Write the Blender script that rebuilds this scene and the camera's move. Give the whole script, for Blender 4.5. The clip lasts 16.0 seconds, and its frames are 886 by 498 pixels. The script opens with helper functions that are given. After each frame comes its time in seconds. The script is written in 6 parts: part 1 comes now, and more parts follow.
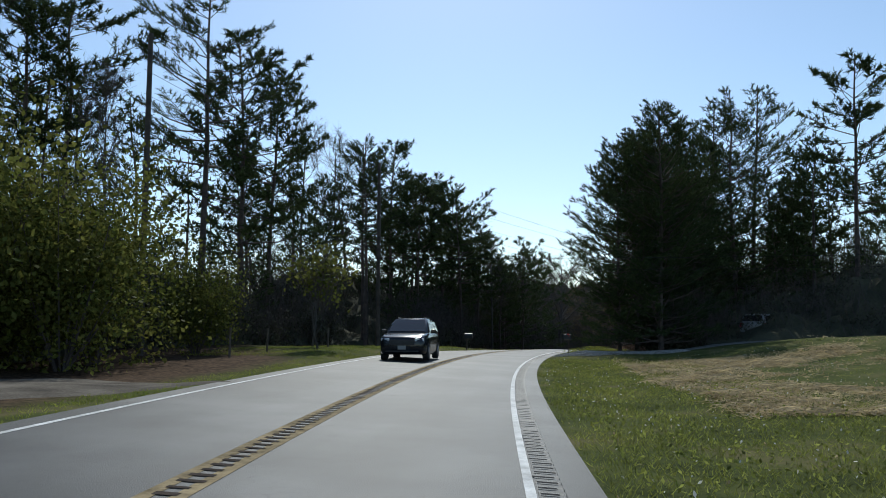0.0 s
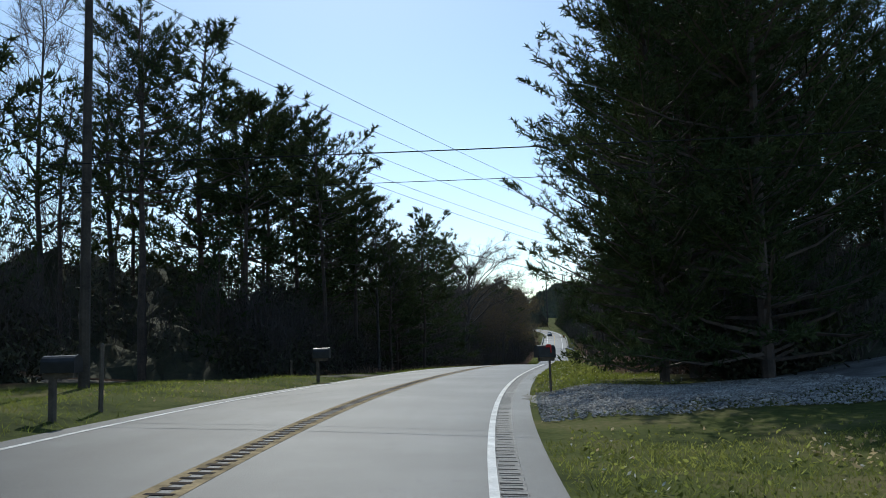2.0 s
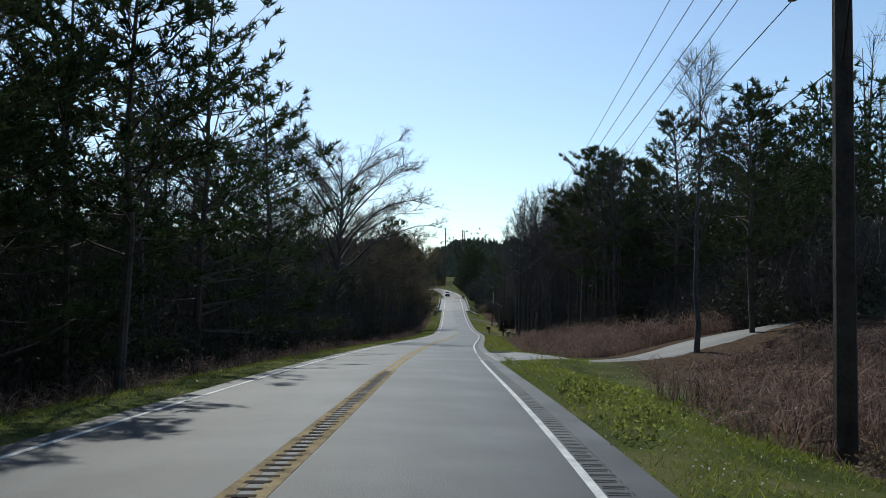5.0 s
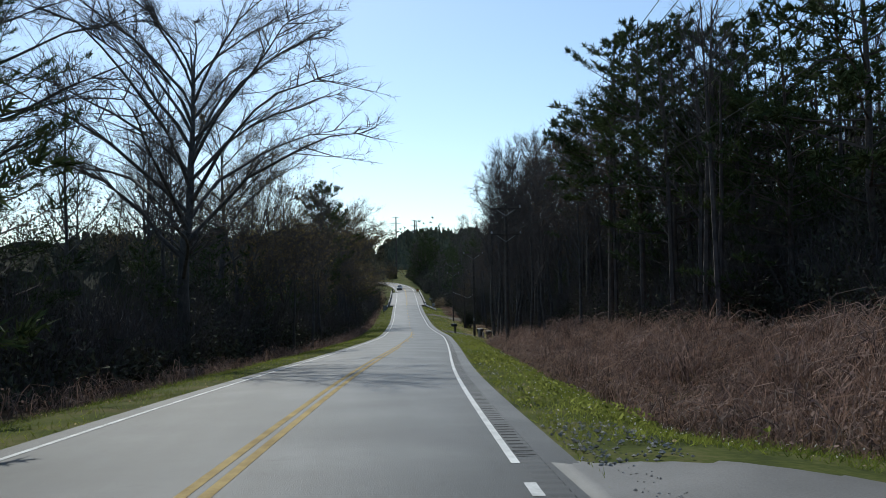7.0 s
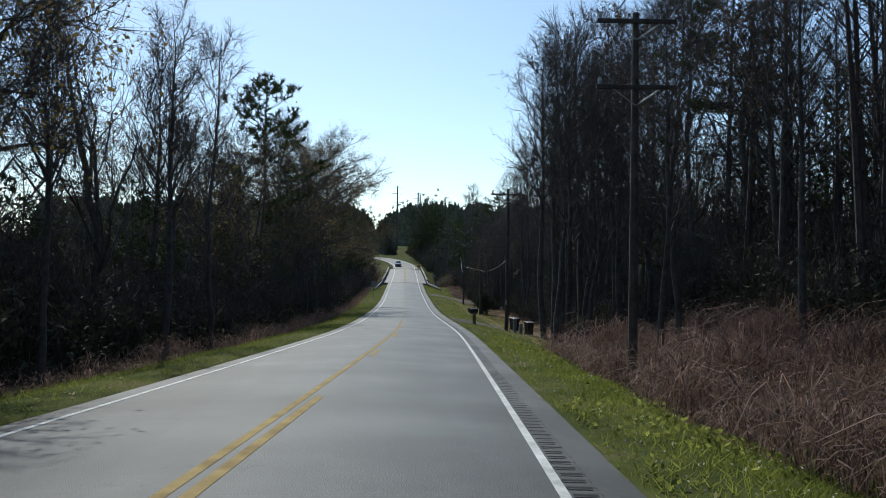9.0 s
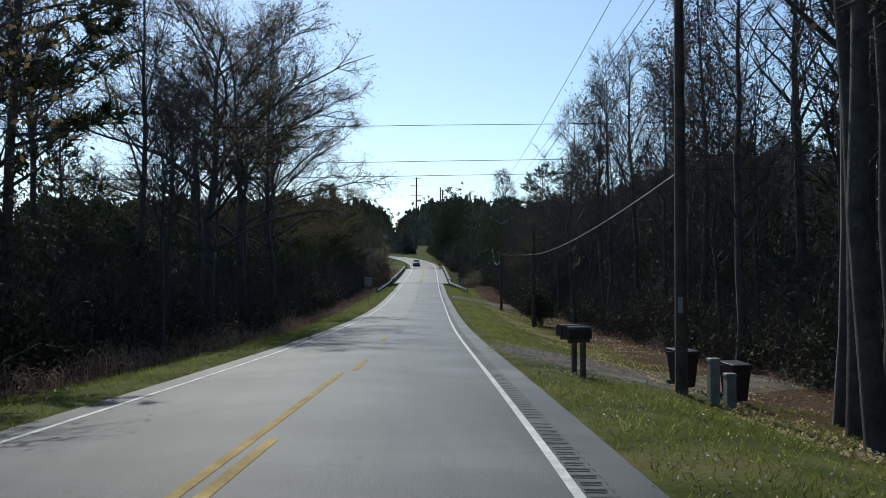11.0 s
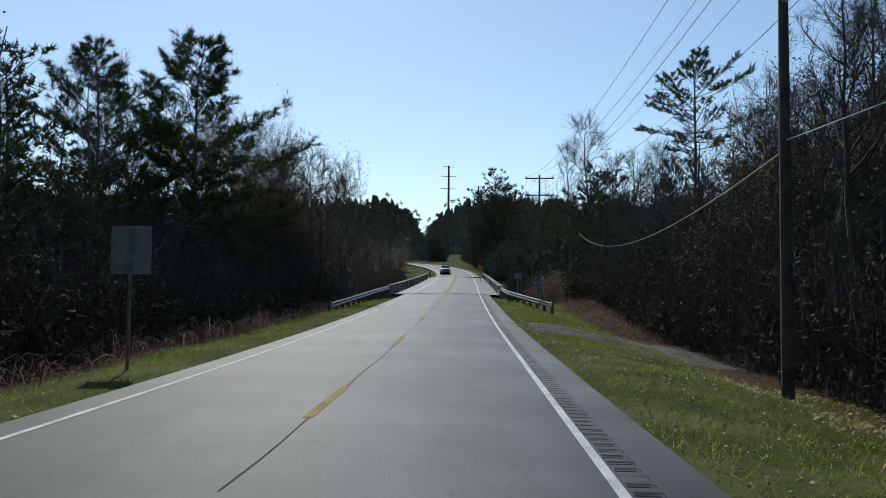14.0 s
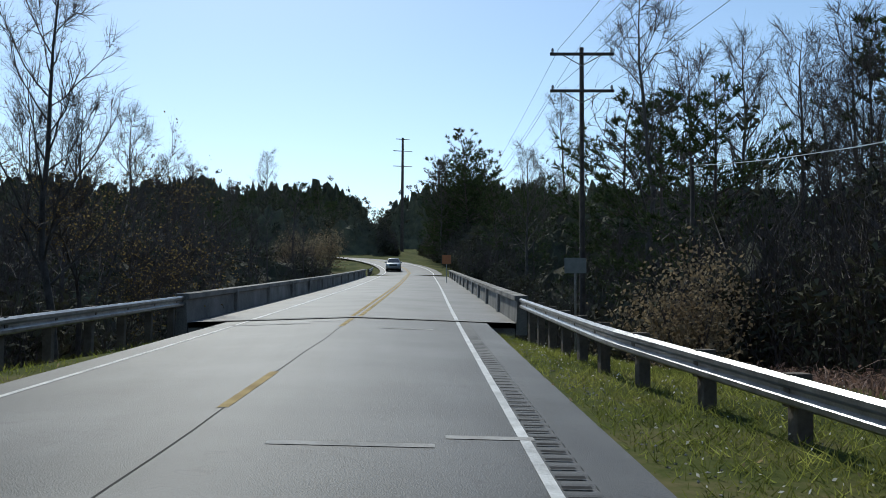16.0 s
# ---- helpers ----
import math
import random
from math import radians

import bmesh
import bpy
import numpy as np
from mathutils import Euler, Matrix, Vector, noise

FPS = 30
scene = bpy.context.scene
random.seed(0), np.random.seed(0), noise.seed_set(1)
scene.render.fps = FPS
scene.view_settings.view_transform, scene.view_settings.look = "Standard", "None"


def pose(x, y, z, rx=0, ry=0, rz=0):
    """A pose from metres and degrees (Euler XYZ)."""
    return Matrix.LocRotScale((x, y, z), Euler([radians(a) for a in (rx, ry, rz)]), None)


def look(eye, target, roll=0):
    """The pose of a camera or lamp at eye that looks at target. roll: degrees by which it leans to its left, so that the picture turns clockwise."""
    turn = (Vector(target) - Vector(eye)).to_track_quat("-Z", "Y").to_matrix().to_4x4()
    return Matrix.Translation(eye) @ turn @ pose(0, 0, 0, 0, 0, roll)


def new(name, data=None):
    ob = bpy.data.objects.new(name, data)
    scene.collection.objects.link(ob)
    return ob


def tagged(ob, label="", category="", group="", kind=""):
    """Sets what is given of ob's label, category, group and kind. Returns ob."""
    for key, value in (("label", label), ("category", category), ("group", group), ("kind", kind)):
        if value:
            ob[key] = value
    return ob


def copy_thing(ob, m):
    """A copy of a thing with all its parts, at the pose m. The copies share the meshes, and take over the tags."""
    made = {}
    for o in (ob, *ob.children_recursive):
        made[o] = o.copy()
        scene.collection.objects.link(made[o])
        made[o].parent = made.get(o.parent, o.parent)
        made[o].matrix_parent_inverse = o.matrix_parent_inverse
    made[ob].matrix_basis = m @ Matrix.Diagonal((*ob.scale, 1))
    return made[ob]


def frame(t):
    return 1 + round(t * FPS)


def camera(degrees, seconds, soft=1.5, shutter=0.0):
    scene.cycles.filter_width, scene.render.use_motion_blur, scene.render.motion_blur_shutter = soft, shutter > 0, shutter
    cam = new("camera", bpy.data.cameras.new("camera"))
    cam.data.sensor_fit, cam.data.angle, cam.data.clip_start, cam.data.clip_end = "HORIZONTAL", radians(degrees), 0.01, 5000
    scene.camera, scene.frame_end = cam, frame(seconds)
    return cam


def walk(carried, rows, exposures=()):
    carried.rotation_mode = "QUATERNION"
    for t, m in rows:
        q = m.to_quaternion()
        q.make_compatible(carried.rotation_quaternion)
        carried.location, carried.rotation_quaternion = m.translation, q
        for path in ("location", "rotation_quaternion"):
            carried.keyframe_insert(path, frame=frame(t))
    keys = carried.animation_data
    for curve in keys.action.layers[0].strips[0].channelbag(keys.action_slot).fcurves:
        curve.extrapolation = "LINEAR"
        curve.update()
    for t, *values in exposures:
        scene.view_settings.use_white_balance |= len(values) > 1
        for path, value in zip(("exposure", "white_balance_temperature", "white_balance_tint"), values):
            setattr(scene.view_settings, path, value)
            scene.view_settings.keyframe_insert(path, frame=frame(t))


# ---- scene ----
cam = camera(54.0, 16.0, 0.85)
PATH = [
    (0, look((9.144, 10.627, 4.701), (7.479, 20.440, 5.667), 0.14)),
    (0.5, look((8.193, 18.869, 4.826), (6.793, 28.709, 5.921), -0.77)),
    (1, look((7.269, 26.919, 4.869), (6.252, 36.810, 5.937), -1.15)),
    (1.5, look((6.644, 34.657, 4.864), (5.902, 44.572, 5.936), -1.76)),
    (2, look((6.219, 42.496, 4.921), (5.768, 52.433, 5.943), -1.65)),
    (2.5, look((5.915, 50.369, 4.931), (5.758, 60.330, 5.802), -1.34)),
    (3, look((5.954, 58.043, 5.052), (5.899, 68.016, 5.783), 0.22)),
    (3.5, look((6.190, 65.550, 5.108), (6.330, 75.524, 5.819), 1.12)),
    (4, look((6.512, 73.080, 5.036), (6.852, 83.047, 5.774), 1.87)),
    (4.5, look((6.999, 80.968, 4.947), (7.602, 90.931, 5.549), 1.87)),
    (4.7, look((7.219, 84.165, 4.907), (7.890, 94.127, 5.469), 1.58)),
    (5.2, look((7.895, 92.291, 4.770), (8.663, 102.248, 5.291), 0.52)),
    (5.8, look((8.920, 102.495, 4.501), (9.805, 112.444, 4.973), -0.06)),
    (6.3, look((9.761, 111.436, 4.217), (10.744, 121.378, 4.648), -0.60)),
    (6.8, look((10.468, 120.782, 3.905), (11.548, 130.716, 4.295), -1.82)),
    (7, look((10.735, 124.632, 3.778), (12.017, 134.537, 4.267), -0.86)),
    (7.5, look((11.770, 134.639, 3.420), (13.247, 144.515, 3.952), -0.12)),
    (8, look((12.931, 144.981, 3.043), (14.459, 154.847, 3.629), 0.93)),
    (8.5, look((14.226, 155.263, 2.656), (15.566, 165.161, 3.136), 0.44)),
    (9, look((15.247, 165.309, 2.370), (16.487, 175.228, 2.661), 0.90)),
    (9.2, look((15.666, 169.307, 2.213), (16.867, 179.233, 2.393), 1.23)),
    (9.7, look((16.844, 179.377, 1.845), (17.979, 189.309, 2.071), 0.45)),
    (10.2, look((18.170, 189.696, 1.520), (19.240, 199.635, 1.791), 0.17)),
    (10.7, look((19.502, 200.366, 1.211), (20.507, 210.311, 1.527), 0.09)),
    (11.3, look((20.901, 213.746, 0.822), (21.827, 223.696, 1.191), 0.13)),
    (11.5, look((21.293, 218.335, 0.683), (22.308, 228.277, 1.039), 0.06)),
    (12, look((22.179, 229.997, 0.407), (22.976, 239.962, 0.669), 1.22)),
    (12.5, look((23.043, 241.729, 0.167), (23.998, 251.680, 0.433), 0.40)),
    (13, look((24.072, 253.255, -0.044), (24.603, 263.236, 0.264), 0.06)),
    (13.5, look((24.943, 264.839, -0.152), (25.539, 274.812, 0.265), 0.51)),
    (14, look((26.053, 276.751, -0.063), (26.590, 286.720, 0.516), 0.57)),
    (14.5, look((27.031, 289.025, 0.036), (27.724, 298.979, 0.699), 0.53)),
    (15, look((27.940, 301.548, 0.300), (28.726, 311.497, 0.936), 0.11)),
    (15.5, look((29.096, 313.970, 0.585), (29.905, 323.917, 1.224), 0.37)),
    (16, look((30.307, 326.209, 1.003), (31.309, 336.141, 1.587), 0.31)),
]
walk(cam, PATH, [(0, 0.02, 6350, 4), (1.5, 0.1, 6350, 4), (2.5, 0.15, 6200, 4), (4.0, 0.0, 6350, 4), (7.0, 0.15, 6400, 4), (9.2, 0.15, 6400, 4), (11.3, 0.1, 6400, 4), (12.0, 0.0, 6400, 4), (15.3, -0.1, 6400, 4), (16, 0.1, 6400, 4)])

# ---- world, sun, exposure ----
SUN_TURN, SUN_HEIGHT = radians(9.5), radians(42.0)      # left of +y, above the horizon
world = bpy.data.worlds.new("sky")
scene.world = world
world.use_nodes = True
wn = world.node_tree
sky = wn.nodes.new("ShaderNodeTexSky")
sky.sky_type, sky.sun_disc = "NISHITA", False
sky.sun_elevation, sky.sun_rotation = SUN_HEIGHT, -SUN_TURN
sky.air_density, sky.dust_density, sky.ozone_density = 1.0, 0.35, 2.6
wn.links.new(sky.outputs["Color"], wn.nodes["Background"].inputs["Color"])
wn.nodes["Background"].inputs["Strength"].default_value = 0.125
sun = new("sun", bpy.data.lights.new("sun", "SUN"))
sun.data.energy, sun.data.angle, sun.data.color = 3.2, radians(0.53), (1.0, 0.965, 0.90)
sun.matrix_world = look((-math.sin(SUN_TURN) * 200, math.cos(SUN_TURN) * 200, 200 * math.tan(SUN_HEIGHT)), (0, 0, 0))


# ---- materials ----
def material(name, colors, scale=4.0, rough=0.8, bump=0.3, fine=60.0, metal=0.0, per_piece=0.0, leaf=0.0, spec=0.5):
    """A surface with two scales of variation: colors is (dark, light) or three stops."""
    m = bpy.data.materials.new(name)
    m.use_nodes = True
    t = m.node_tree
    b = t.nodes["Principled BSDF"]
    at = t.nodes.new("ShaderNodeTexCoord")
    big, small = t.nodes.new("ShaderNodeTexNoise"), t.nodes.new("ShaderNodeTexNoise")
    big.inputs["Scale"].default_value, small.inputs["Scale"].default_value = scale, fine
    big.inputs["Detail"].default_value = small.inputs["Detail"].default_value = 5
    add = t.nodes.new("ShaderNodeMath")
    add.operation = "MULTIPLY_ADD"
    add.inputs[1].default_value = 0.45
    ramp = t.nodes.new("ShaderNodeValToRGB")
    el = ramp.color_ramp.elements
    while len(el) < len(colors):
        el.new(0.5)
    for n, c in enumerate(colors):
        el[n].position = 0.5 + 0.42 * n / (len(colors) - 1)
        el[n].color = (*c, 1)
    half = t.nodes.new("ShaderNodeMath")
    half.operation = "MULTIPLY"
    half.inputs[1].default_value = 0.98
    for n in (big, small):
        t.links.new(at.outputs["Object"], n.inputs["Vector"])
    t.links.new(small.outputs["Fac"], add.inputs[0])
    t.links.new(big.outputs["Fac"], half.inputs[0])
    t.links.new(half.outputs[0], add.inputs[2])
    t.links.new(add.outputs[0], ramp.inputs["Fac"])
    color = ramp.outputs["Color"]
    if per_piece:
        info, hsv = t.nodes.new("ShaderNodeNewGeometry"), t.nodes.new("ShaderNodeHueSaturation")
        rng = t.nodes.new("ShaderNodeMapRange")
        rng.inputs["To Min"].default_value, rng.inputs["To Max"].default_value = 1 - per_piece, 1 + per_piece
        t.links.new(info.outputs["Random Per Island"], rng.inputs["Value"])
        t.links.new(rng.outputs[0], hsv.inputs["Value"])
        t.links.new(color, hsv.inputs["Color"])
        color = hsv.outputs["Color"]
    t.links.new(color, b.inputs["Base Color"])
    b.inputs["Roughness"].default_value, b.inputs["Metallic"].default_value = rough, metal
    b.inputs["Specular IOR Level"].default_value = spec
    if bump:
        bp = t.nodes.new("ShaderNodeBump")
        bp.inputs["Strength"].default_value, bp.inputs["Distance"].default_value = bump, 0.02
        t.links.new(small.outputs["Fac"], bp.inputs["Height"])
        t.links.new(bp.outputs[0], b.inputs["Normal"])
    if leaf:
        tr, mix = t.nodes.new("ShaderNodeBsdfTranslucent"), t.nodes.new("ShaderNodeMixShader")
        mix.inputs[0].default_value = leaf
        t.links.new(color, tr.inputs["Color"])
        t.links.new(b.outputs[0], mix.inputs[1])
        t.links.new(tr.outputs[0], mix.inputs[2])
        t.links.new(mix.outputs[0], t.nodes["Material Output"].inputs["Surface"])
    return m


def ground_material():
    """Green and dry grass that gives way to brown leaf litter under the trees."""
    m = material("grass_and_litter", [(0.032, 0.040, 0.014), (0.068, 0.080, 0.022), (0.125, 0.110, 0.05)], 0.55, 0.95, 0.6, 9, spec=0.03)
    t = m.node_tree
    b = t.nodes["Principled BSDF"]
    green = b.inputs["Base Color"].links[0].from_socket
    mask, litter, mix = t.nodes.new("ShaderNodeAttribute"), t.nodes.new("ShaderNodeValToRGB"), t.nodes.new("ShaderNodeMix")
    mask.attribute_name, mix.data_type = "litter", "RGBA"
    spots = t.nodes.new("ShaderNodeTexNoise")
    spots.inputs["Scale"].default_value, spots.inputs["Detail"].default_value = 6.0, 8
    t.links.new(t.nodes["Texture Coordinate"].outputs["Object"], spots.inputs["Vector"])
    litter.color_ramp.elements[0].position, litter.color_ramp.elements[1].position = 0.35, 0.7
    litter.color_ramp.elements[0].color, litter.color_ramp.elements[1].color = (0.03, 0.02, 0.013, 1), (0.12, 0.078, 0.05, 1)
    t.links.new(spots.outputs["Fac"], litter.inputs["Fac"])
    t.links.new(mask.outputs["Fac"], mix.inputs["Factor"])
    t.links.new(green, mix.inputs["A"])
    t.links.new(litter.outputs["Color"], mix.inputs["B"])
    t.links.new(mix.outputs["Result"], b.inputs["Base Color"])
    return m


ASPHALT = material("asphalt", [(0.030, 0.032, 0.034), (0.058, 0.060, 0.062), (0.100, 0.101, 0.102)], 0.35, 0.55, 0.3, 70, spec=0.2)


def wear(m, streak=0.16):
    """Wheel tracks, streaks along the road, old patches and thin cracks over an asphalt material."""
    t = m.node_tree
    b = t.nodes["Principled BSDF"]
    color = b.inputs["Base Color"].links[0].from_socket
    across, at = t.nodes.new("ShaderNodeAttribute"), t.nodes["Texture Coordinate"]
    across.attribute_name = "across"

    def math_node(op, a, c, clamp=False):
        n = t.nodes.new("ShaderNodeMath")
        n.operation, n.use_clamp = op, clamp
        for i, x in enumerate((a, c)):
            if isinstance(x, (int, float)):
                n.inputs[i].default_value = x
            else:
                t.links.new(x, n.inputs[i])
        return n.outputs[0]

    track = math_node("COSINE", math_node("MULTIPLY", math_node("SUBTRACT", math_node("ABSOLUTE", across.outputs["Fac"], 0), 0.75), 2 * math.pi / 1.55), 0)
    turn = t.nodes.new("ShaderNodeMapping")
    turn.inputs["Rotation"].default_value, turn.inputs["Scale"].default_value = (0, 0, radians(5)), (2.2, 0.09, 1)
    long = t.nodes.new("ShaderNodeTexNoise")
    long.inputs["Scale"].default_value, long.inputs["Detail"].default_value = 1.0, 6
    t.links.new(at.outputs["Object"], turn.inputs["Vector"])
    t.links.new(turn.outputs[0], long.inputs["Vector"])
    warp, crack = t.nodes.new("ShaderNodeTexNoise"), t.nodes.new("ShaderNodeTexVoronoi")
    warp.inputs["Scale"].default_value = 1.3
    crack.feature = "DISTANCE_TO_EDGE"
    crack.inputs["Scale"].default_value = 0.22
    mixed = t.nodes.new("ShaderNodeMix")
    mixed.data_type = "VECTOR"
    mixed.inputs["Factor"].default_value = 0.12
    t.links.new(at.outputs["Object"], warp.inputs["Vector"])
    t.links.new(at.outputs["Object"], mixed.inputs["A"])
    scaled = t.nodes.new("ShaderNodeVectorMath")
    scaled.operation = "SCALE"
    scaled.inputs["Scale"].default_value = 30.0
    t.links.new(warp.outputs["Color"], scaled.inputs[0])
    t.links.new(scaled.outputs[0], mixed.inputs["B"])
    t.links.new(mixed.outputs["Result"], crack.inputs["Vector"])
    line = math_node("LESS_THAN", crack.outputs["Distance"], 0.0035)
    value = math_node("ADD", math_node("MULTIPLY", track, 0.05), math_node("MULTIPLY", math_node("SUBTRACT", long.outputs["Fac"], 0.5), streak * 4))
    value = math_node("SUBTRACT", math_node("ADD", value, 1.0), math_node("MULTIPLY", line, 0.3))
    hsv = t.nodes.new("ShaderNodeHueSaturation")
    t.links.new(value, hsv.inputs["Value"])
    t.links.new(color, hsv.inputs["Color"])
    t.links.new(hsv.outputs["Color"], b.inputs["Base Color"])


wear(ASPHALT)
DECK = material("bridge_asphalt", [(0.10, 0.097, 0.093), (0.175, 0.17, 0.163)], 0.5, 0.6, 0.25, 40, spec=0.2)
WHITE = material("white_paint", [(0.38, 0.38, 0.37), (0.72, 0.72, 0.70)], 3.0, 0.6, 0.3, 30, spec=0.1)
WORN = material("worn_yellow_paint", [(0.13, 0.10, 0.055), (0.36, 0.28, 0.16)], 2.5, 0.85, 0.4, 22, spec=0.05)
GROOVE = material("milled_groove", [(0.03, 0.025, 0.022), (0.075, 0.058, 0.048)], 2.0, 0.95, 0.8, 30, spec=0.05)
RUMBLE_SHADE = material("rumble_groove", [(0.024, 0.024, 0.025), (0.055, 0.055, 0.056)], 2.0, 0.95, 0.6, 30, spec=0.05)
YELLOW = material("yellow_paint", [(0.24, 0.17, 0.072), (0.46, 0.345, 0.155)], 2.0, 0.8, 0.3, 30, spec=0.05)
BLADE = material("grass_blade", [(0.12, 0.155, 0.03), (0.28, 0.30, 0.065)], 0.3, 0.7, 0, 5, per_piece=0.35, leaf=0.5, spec=0.03)
LAWN = material("olive_grass_blade", [(0.105, 0.13, 0.03), (0.26, 0.27, 0.07)], 0.3, 0.7, 0, 5, per_piece=0.5, leaf=0.6, spec=0.03)
STRAW = material("dry_grass", [(0.29, 0.225, 0.12), (0.52, 0.42, 0.25)], 1.0, 0.85, 0, 8, per_piece=0.3, leaf=0.5)
BRUSH = material("brown_brush", [(0.11, 0.07, 0.056), (0.29, 0.19, 0.15)], 0.5, 0.9, 0, 6, per_piece=0.7, leaf=0.3)
GRAVEL = material("gravel", [(0.085, 0.082, 0.076), (0.16, 0.155, 0.143), (0.27, 0.258, 0.238)], 1.2, 0.95, 1.0, 34)
STONE = material("loose_stone", [(0.15, 0.142, 0.13), (0.36, 0.345, 0.315)], 2.0, 0.9, 0.3, 40, per_piece=0.5)
DIRT = material("packed_dirt", [(0.05, 0.042, 0.034), (0.10, 0.085, 0.068), (0.16, 0.14, 0.115)], 0.9, 0.95, 0.7, 14, spec=0.1)
PINE_BARK = material("pine_bark", [(0.045, 0.035, 0.03), (0.12, 0.088, 0.07)], 3.0, 0.95, 0.9, 14)
GREY_BARK = material("grey_bark", [(0.04, 0.036, 0.033), (0.11, 0.098, 0.088)], 3.0, 0.95, 0.7, 18)
TWIG = material("twig_bark", [(0.045, 0.036, 0.033), (0.11, 0.088, 0.078)], 2.0, 0.9, 0, 12)
NEEDLE = material("pine_needles", [(0.034, 0.05, 0.024), (0.08, 0.10, 0.038)], 0.6, 0.8, 0, 6, per_piece=0.4, leaf=0.15, spec=0.03)
LEAF = material("evergreen_leaves", [(0.046, 0.050, 0.036), (0.10, 0.098, 0.062)], 0.5, 0.75, 0, 6, per_piece=0.45, leaf=0.08, spec=0.03)
SPRING = material("young_leaves", [(0.075, 0.095, 0.02), (0.17, 0.165, 0.045)], 0.6, 0.6, 0, 6, per_piece=0.5, leaf=0.4, spec=0.03)
PALE = material("pale_budding_leaves", [(0.16, 0.12, 0.08), (0.30, 0.24, 0.15)], 0.8, 0.8, 0, 6, per_piece=0.35, leaf=0.3, spec=0.03)
DRY_LEAF = material("dry_oak_leaves", [(0.07, 0.05, 0.036), (0.15, 0.105, 0.07)], 0.6, 0.8, 0, 6, per_piece=0.5, leaf=0.35, spec=0.03)
BUD = material("spring_buds", [(0.16, 0.11, 0.05), (0.26, 0.20, 0.08)], 0.6, 0.7, 0, 6, per_piece=0.4, leaf=0.4, spec=0.03)


# ---- mesh helpers ----
def mesh(name, verts, faces, mat, smooth=False):
    me = bpy.data.meshes.new(name)
    me.from_pydata([tuple(v) for v in verts] if not isinstance(verts, np.ndarray) else verts.tolist(), [], faces if isinstance(faces, list) else faces.tolist())
    for m in mat if isinstance(mat, (list, tuple)) else [mat]:
        me.materials.append(m)
    if smooth:
        me.polygons.foreach_set("use_smooth", [True] * len(me.polygons))
    me.update()
    return me


def put(name, me, parent=None, label="", at=None):
    ob = new(name, me)
    if parent:
        ob.parent = parent
    if at is not None:
        ob.matrix_basis = at
    if label:
        ob["label"] = label
    return ob


def part(name, bm, mat, parent=None, label="", smooth=False):
    """Links a bmesh as one mesh object under a thing or a part."""
    me = bpy.data.meshes.new(name)
    bm.to_mesh(me)
    bm.free()
    me.materials.append(mat)
    if smooth:
        me.polygons.foreach_set("use_smooth", [True] * len(me.polygons))
    return put(name, me, parent, label)


def box(bm, size, m=Matrix(), bevel=0.0):
    r = bmesh.ops.create_cube(bm, size=1, matrix=m @ Matrix.Diagonal((*size, 1)))
    if bevel:
        es = list({e for v in r["verts"] for e in v.link_edges})
        bmesh.ops.bevel(bm, geom=es, offset=bevel, segments=2, affect="EDGES", profile=0.5)
    return bm


def tube(points, radii, sides=6):
    """Vertices and faces of a tapering tube along points."""
    vs, fs = [], []
    pts = [Vector(p) for p in points]
    for i, p in enumerate(pts):
        d = (pts[min(i + 1, len(pts) - 1)] - pts[max(i - 1, 0)]).normalized()
        a = d.orthogonal().normalized() if abs(d.z) < 0.9 else Vector((1, 0, 0)).cross(d).normalized()
        b = d.cross(a)
        for k in range(sides):
            w = 2 * math.pi * k / sides
            vs.append(p + (a * math.cos(w) + b * math.sin(w)) * radii[i])
    for i in range(len(pts) - 1):
        for k in range(sides):
            fs.append((i * sides + k, i * sides + (k + 1) % sides, (i + 1) * sides + (k + 1) % sides, (i + 1) * sides + k))
    fs.append(tuple(range((len(pts) - 1) * sides, len(pts) * sides)))
    return vs, fs


class Heap:
    """Collects tubes and leaves for one mesh."""

    def __init__(self):
        self.v, self.f, self.n = [], [], 0

    def tube(self, points, radii, sides=6):
        vs, fs = tube(points, radii, sides)
        self.v.append(np.array(vs))
        self.f += [tuple(i + self.n for i in f) for f in fs]
        self.n += len(vs)

    def blades(self, roots, tips, width, rng):
        """One slim triangle from each root to its tip."""
        roots, tips = np.asarray(roots, float), np.asarray(tips, float)
        side = np.cross(tips - roots, rng.normal(size=roots.shape))
        side *= (np.asarray(width) / (np.linalg.norm(side, axis=1) + 1e-9))[:, None] if np.ndim(width) else width / (np.linalg.norm(side, axis=1, keepdims=True) + 1e-9)
        k = len(roots)
        self.v.append(np.stack([roots - side, roots + side, tips], 1).reshape(-1, 3))
        self.f += (np.arange(3 * k).reshape(-1, 3) + self.n).tolist()
        self.n += 3 * k

    def leaves(self, centres, size, rng, long=1.6):
        """One bent-free leaf, a lozenge, at each centre, turned at random."""
        c = np.asarray(centres, float)
        k = len(c)
        a = rng.normal(size=(k, 3))
        a /= np.linalg.norm(a, axis=1, keepdims=True)
        b = np.cross(a, rng.normal(size=(k, 3)))
        b /= np.linalg.norm(b, axis=1, keepdims=True) + 1e-9
        s = (size * rng.uniform(0.6, 1.3, k))[:, None]
        self.v.append(np.stack([c - a * s * long / 2, c - b * s / 2, c + a * s * long / 2, c + b * s / 2], 1).reshape(-1, 3))
        self.f += (np.arange(4 * k).reshape(-1, 4) + self.n).tolist()
        self.n += 4 * k

    def mesh(self, name, mat, smooth=False):
        return mesh(name, np.concatenate(self.v), self.f, mat, smooth)


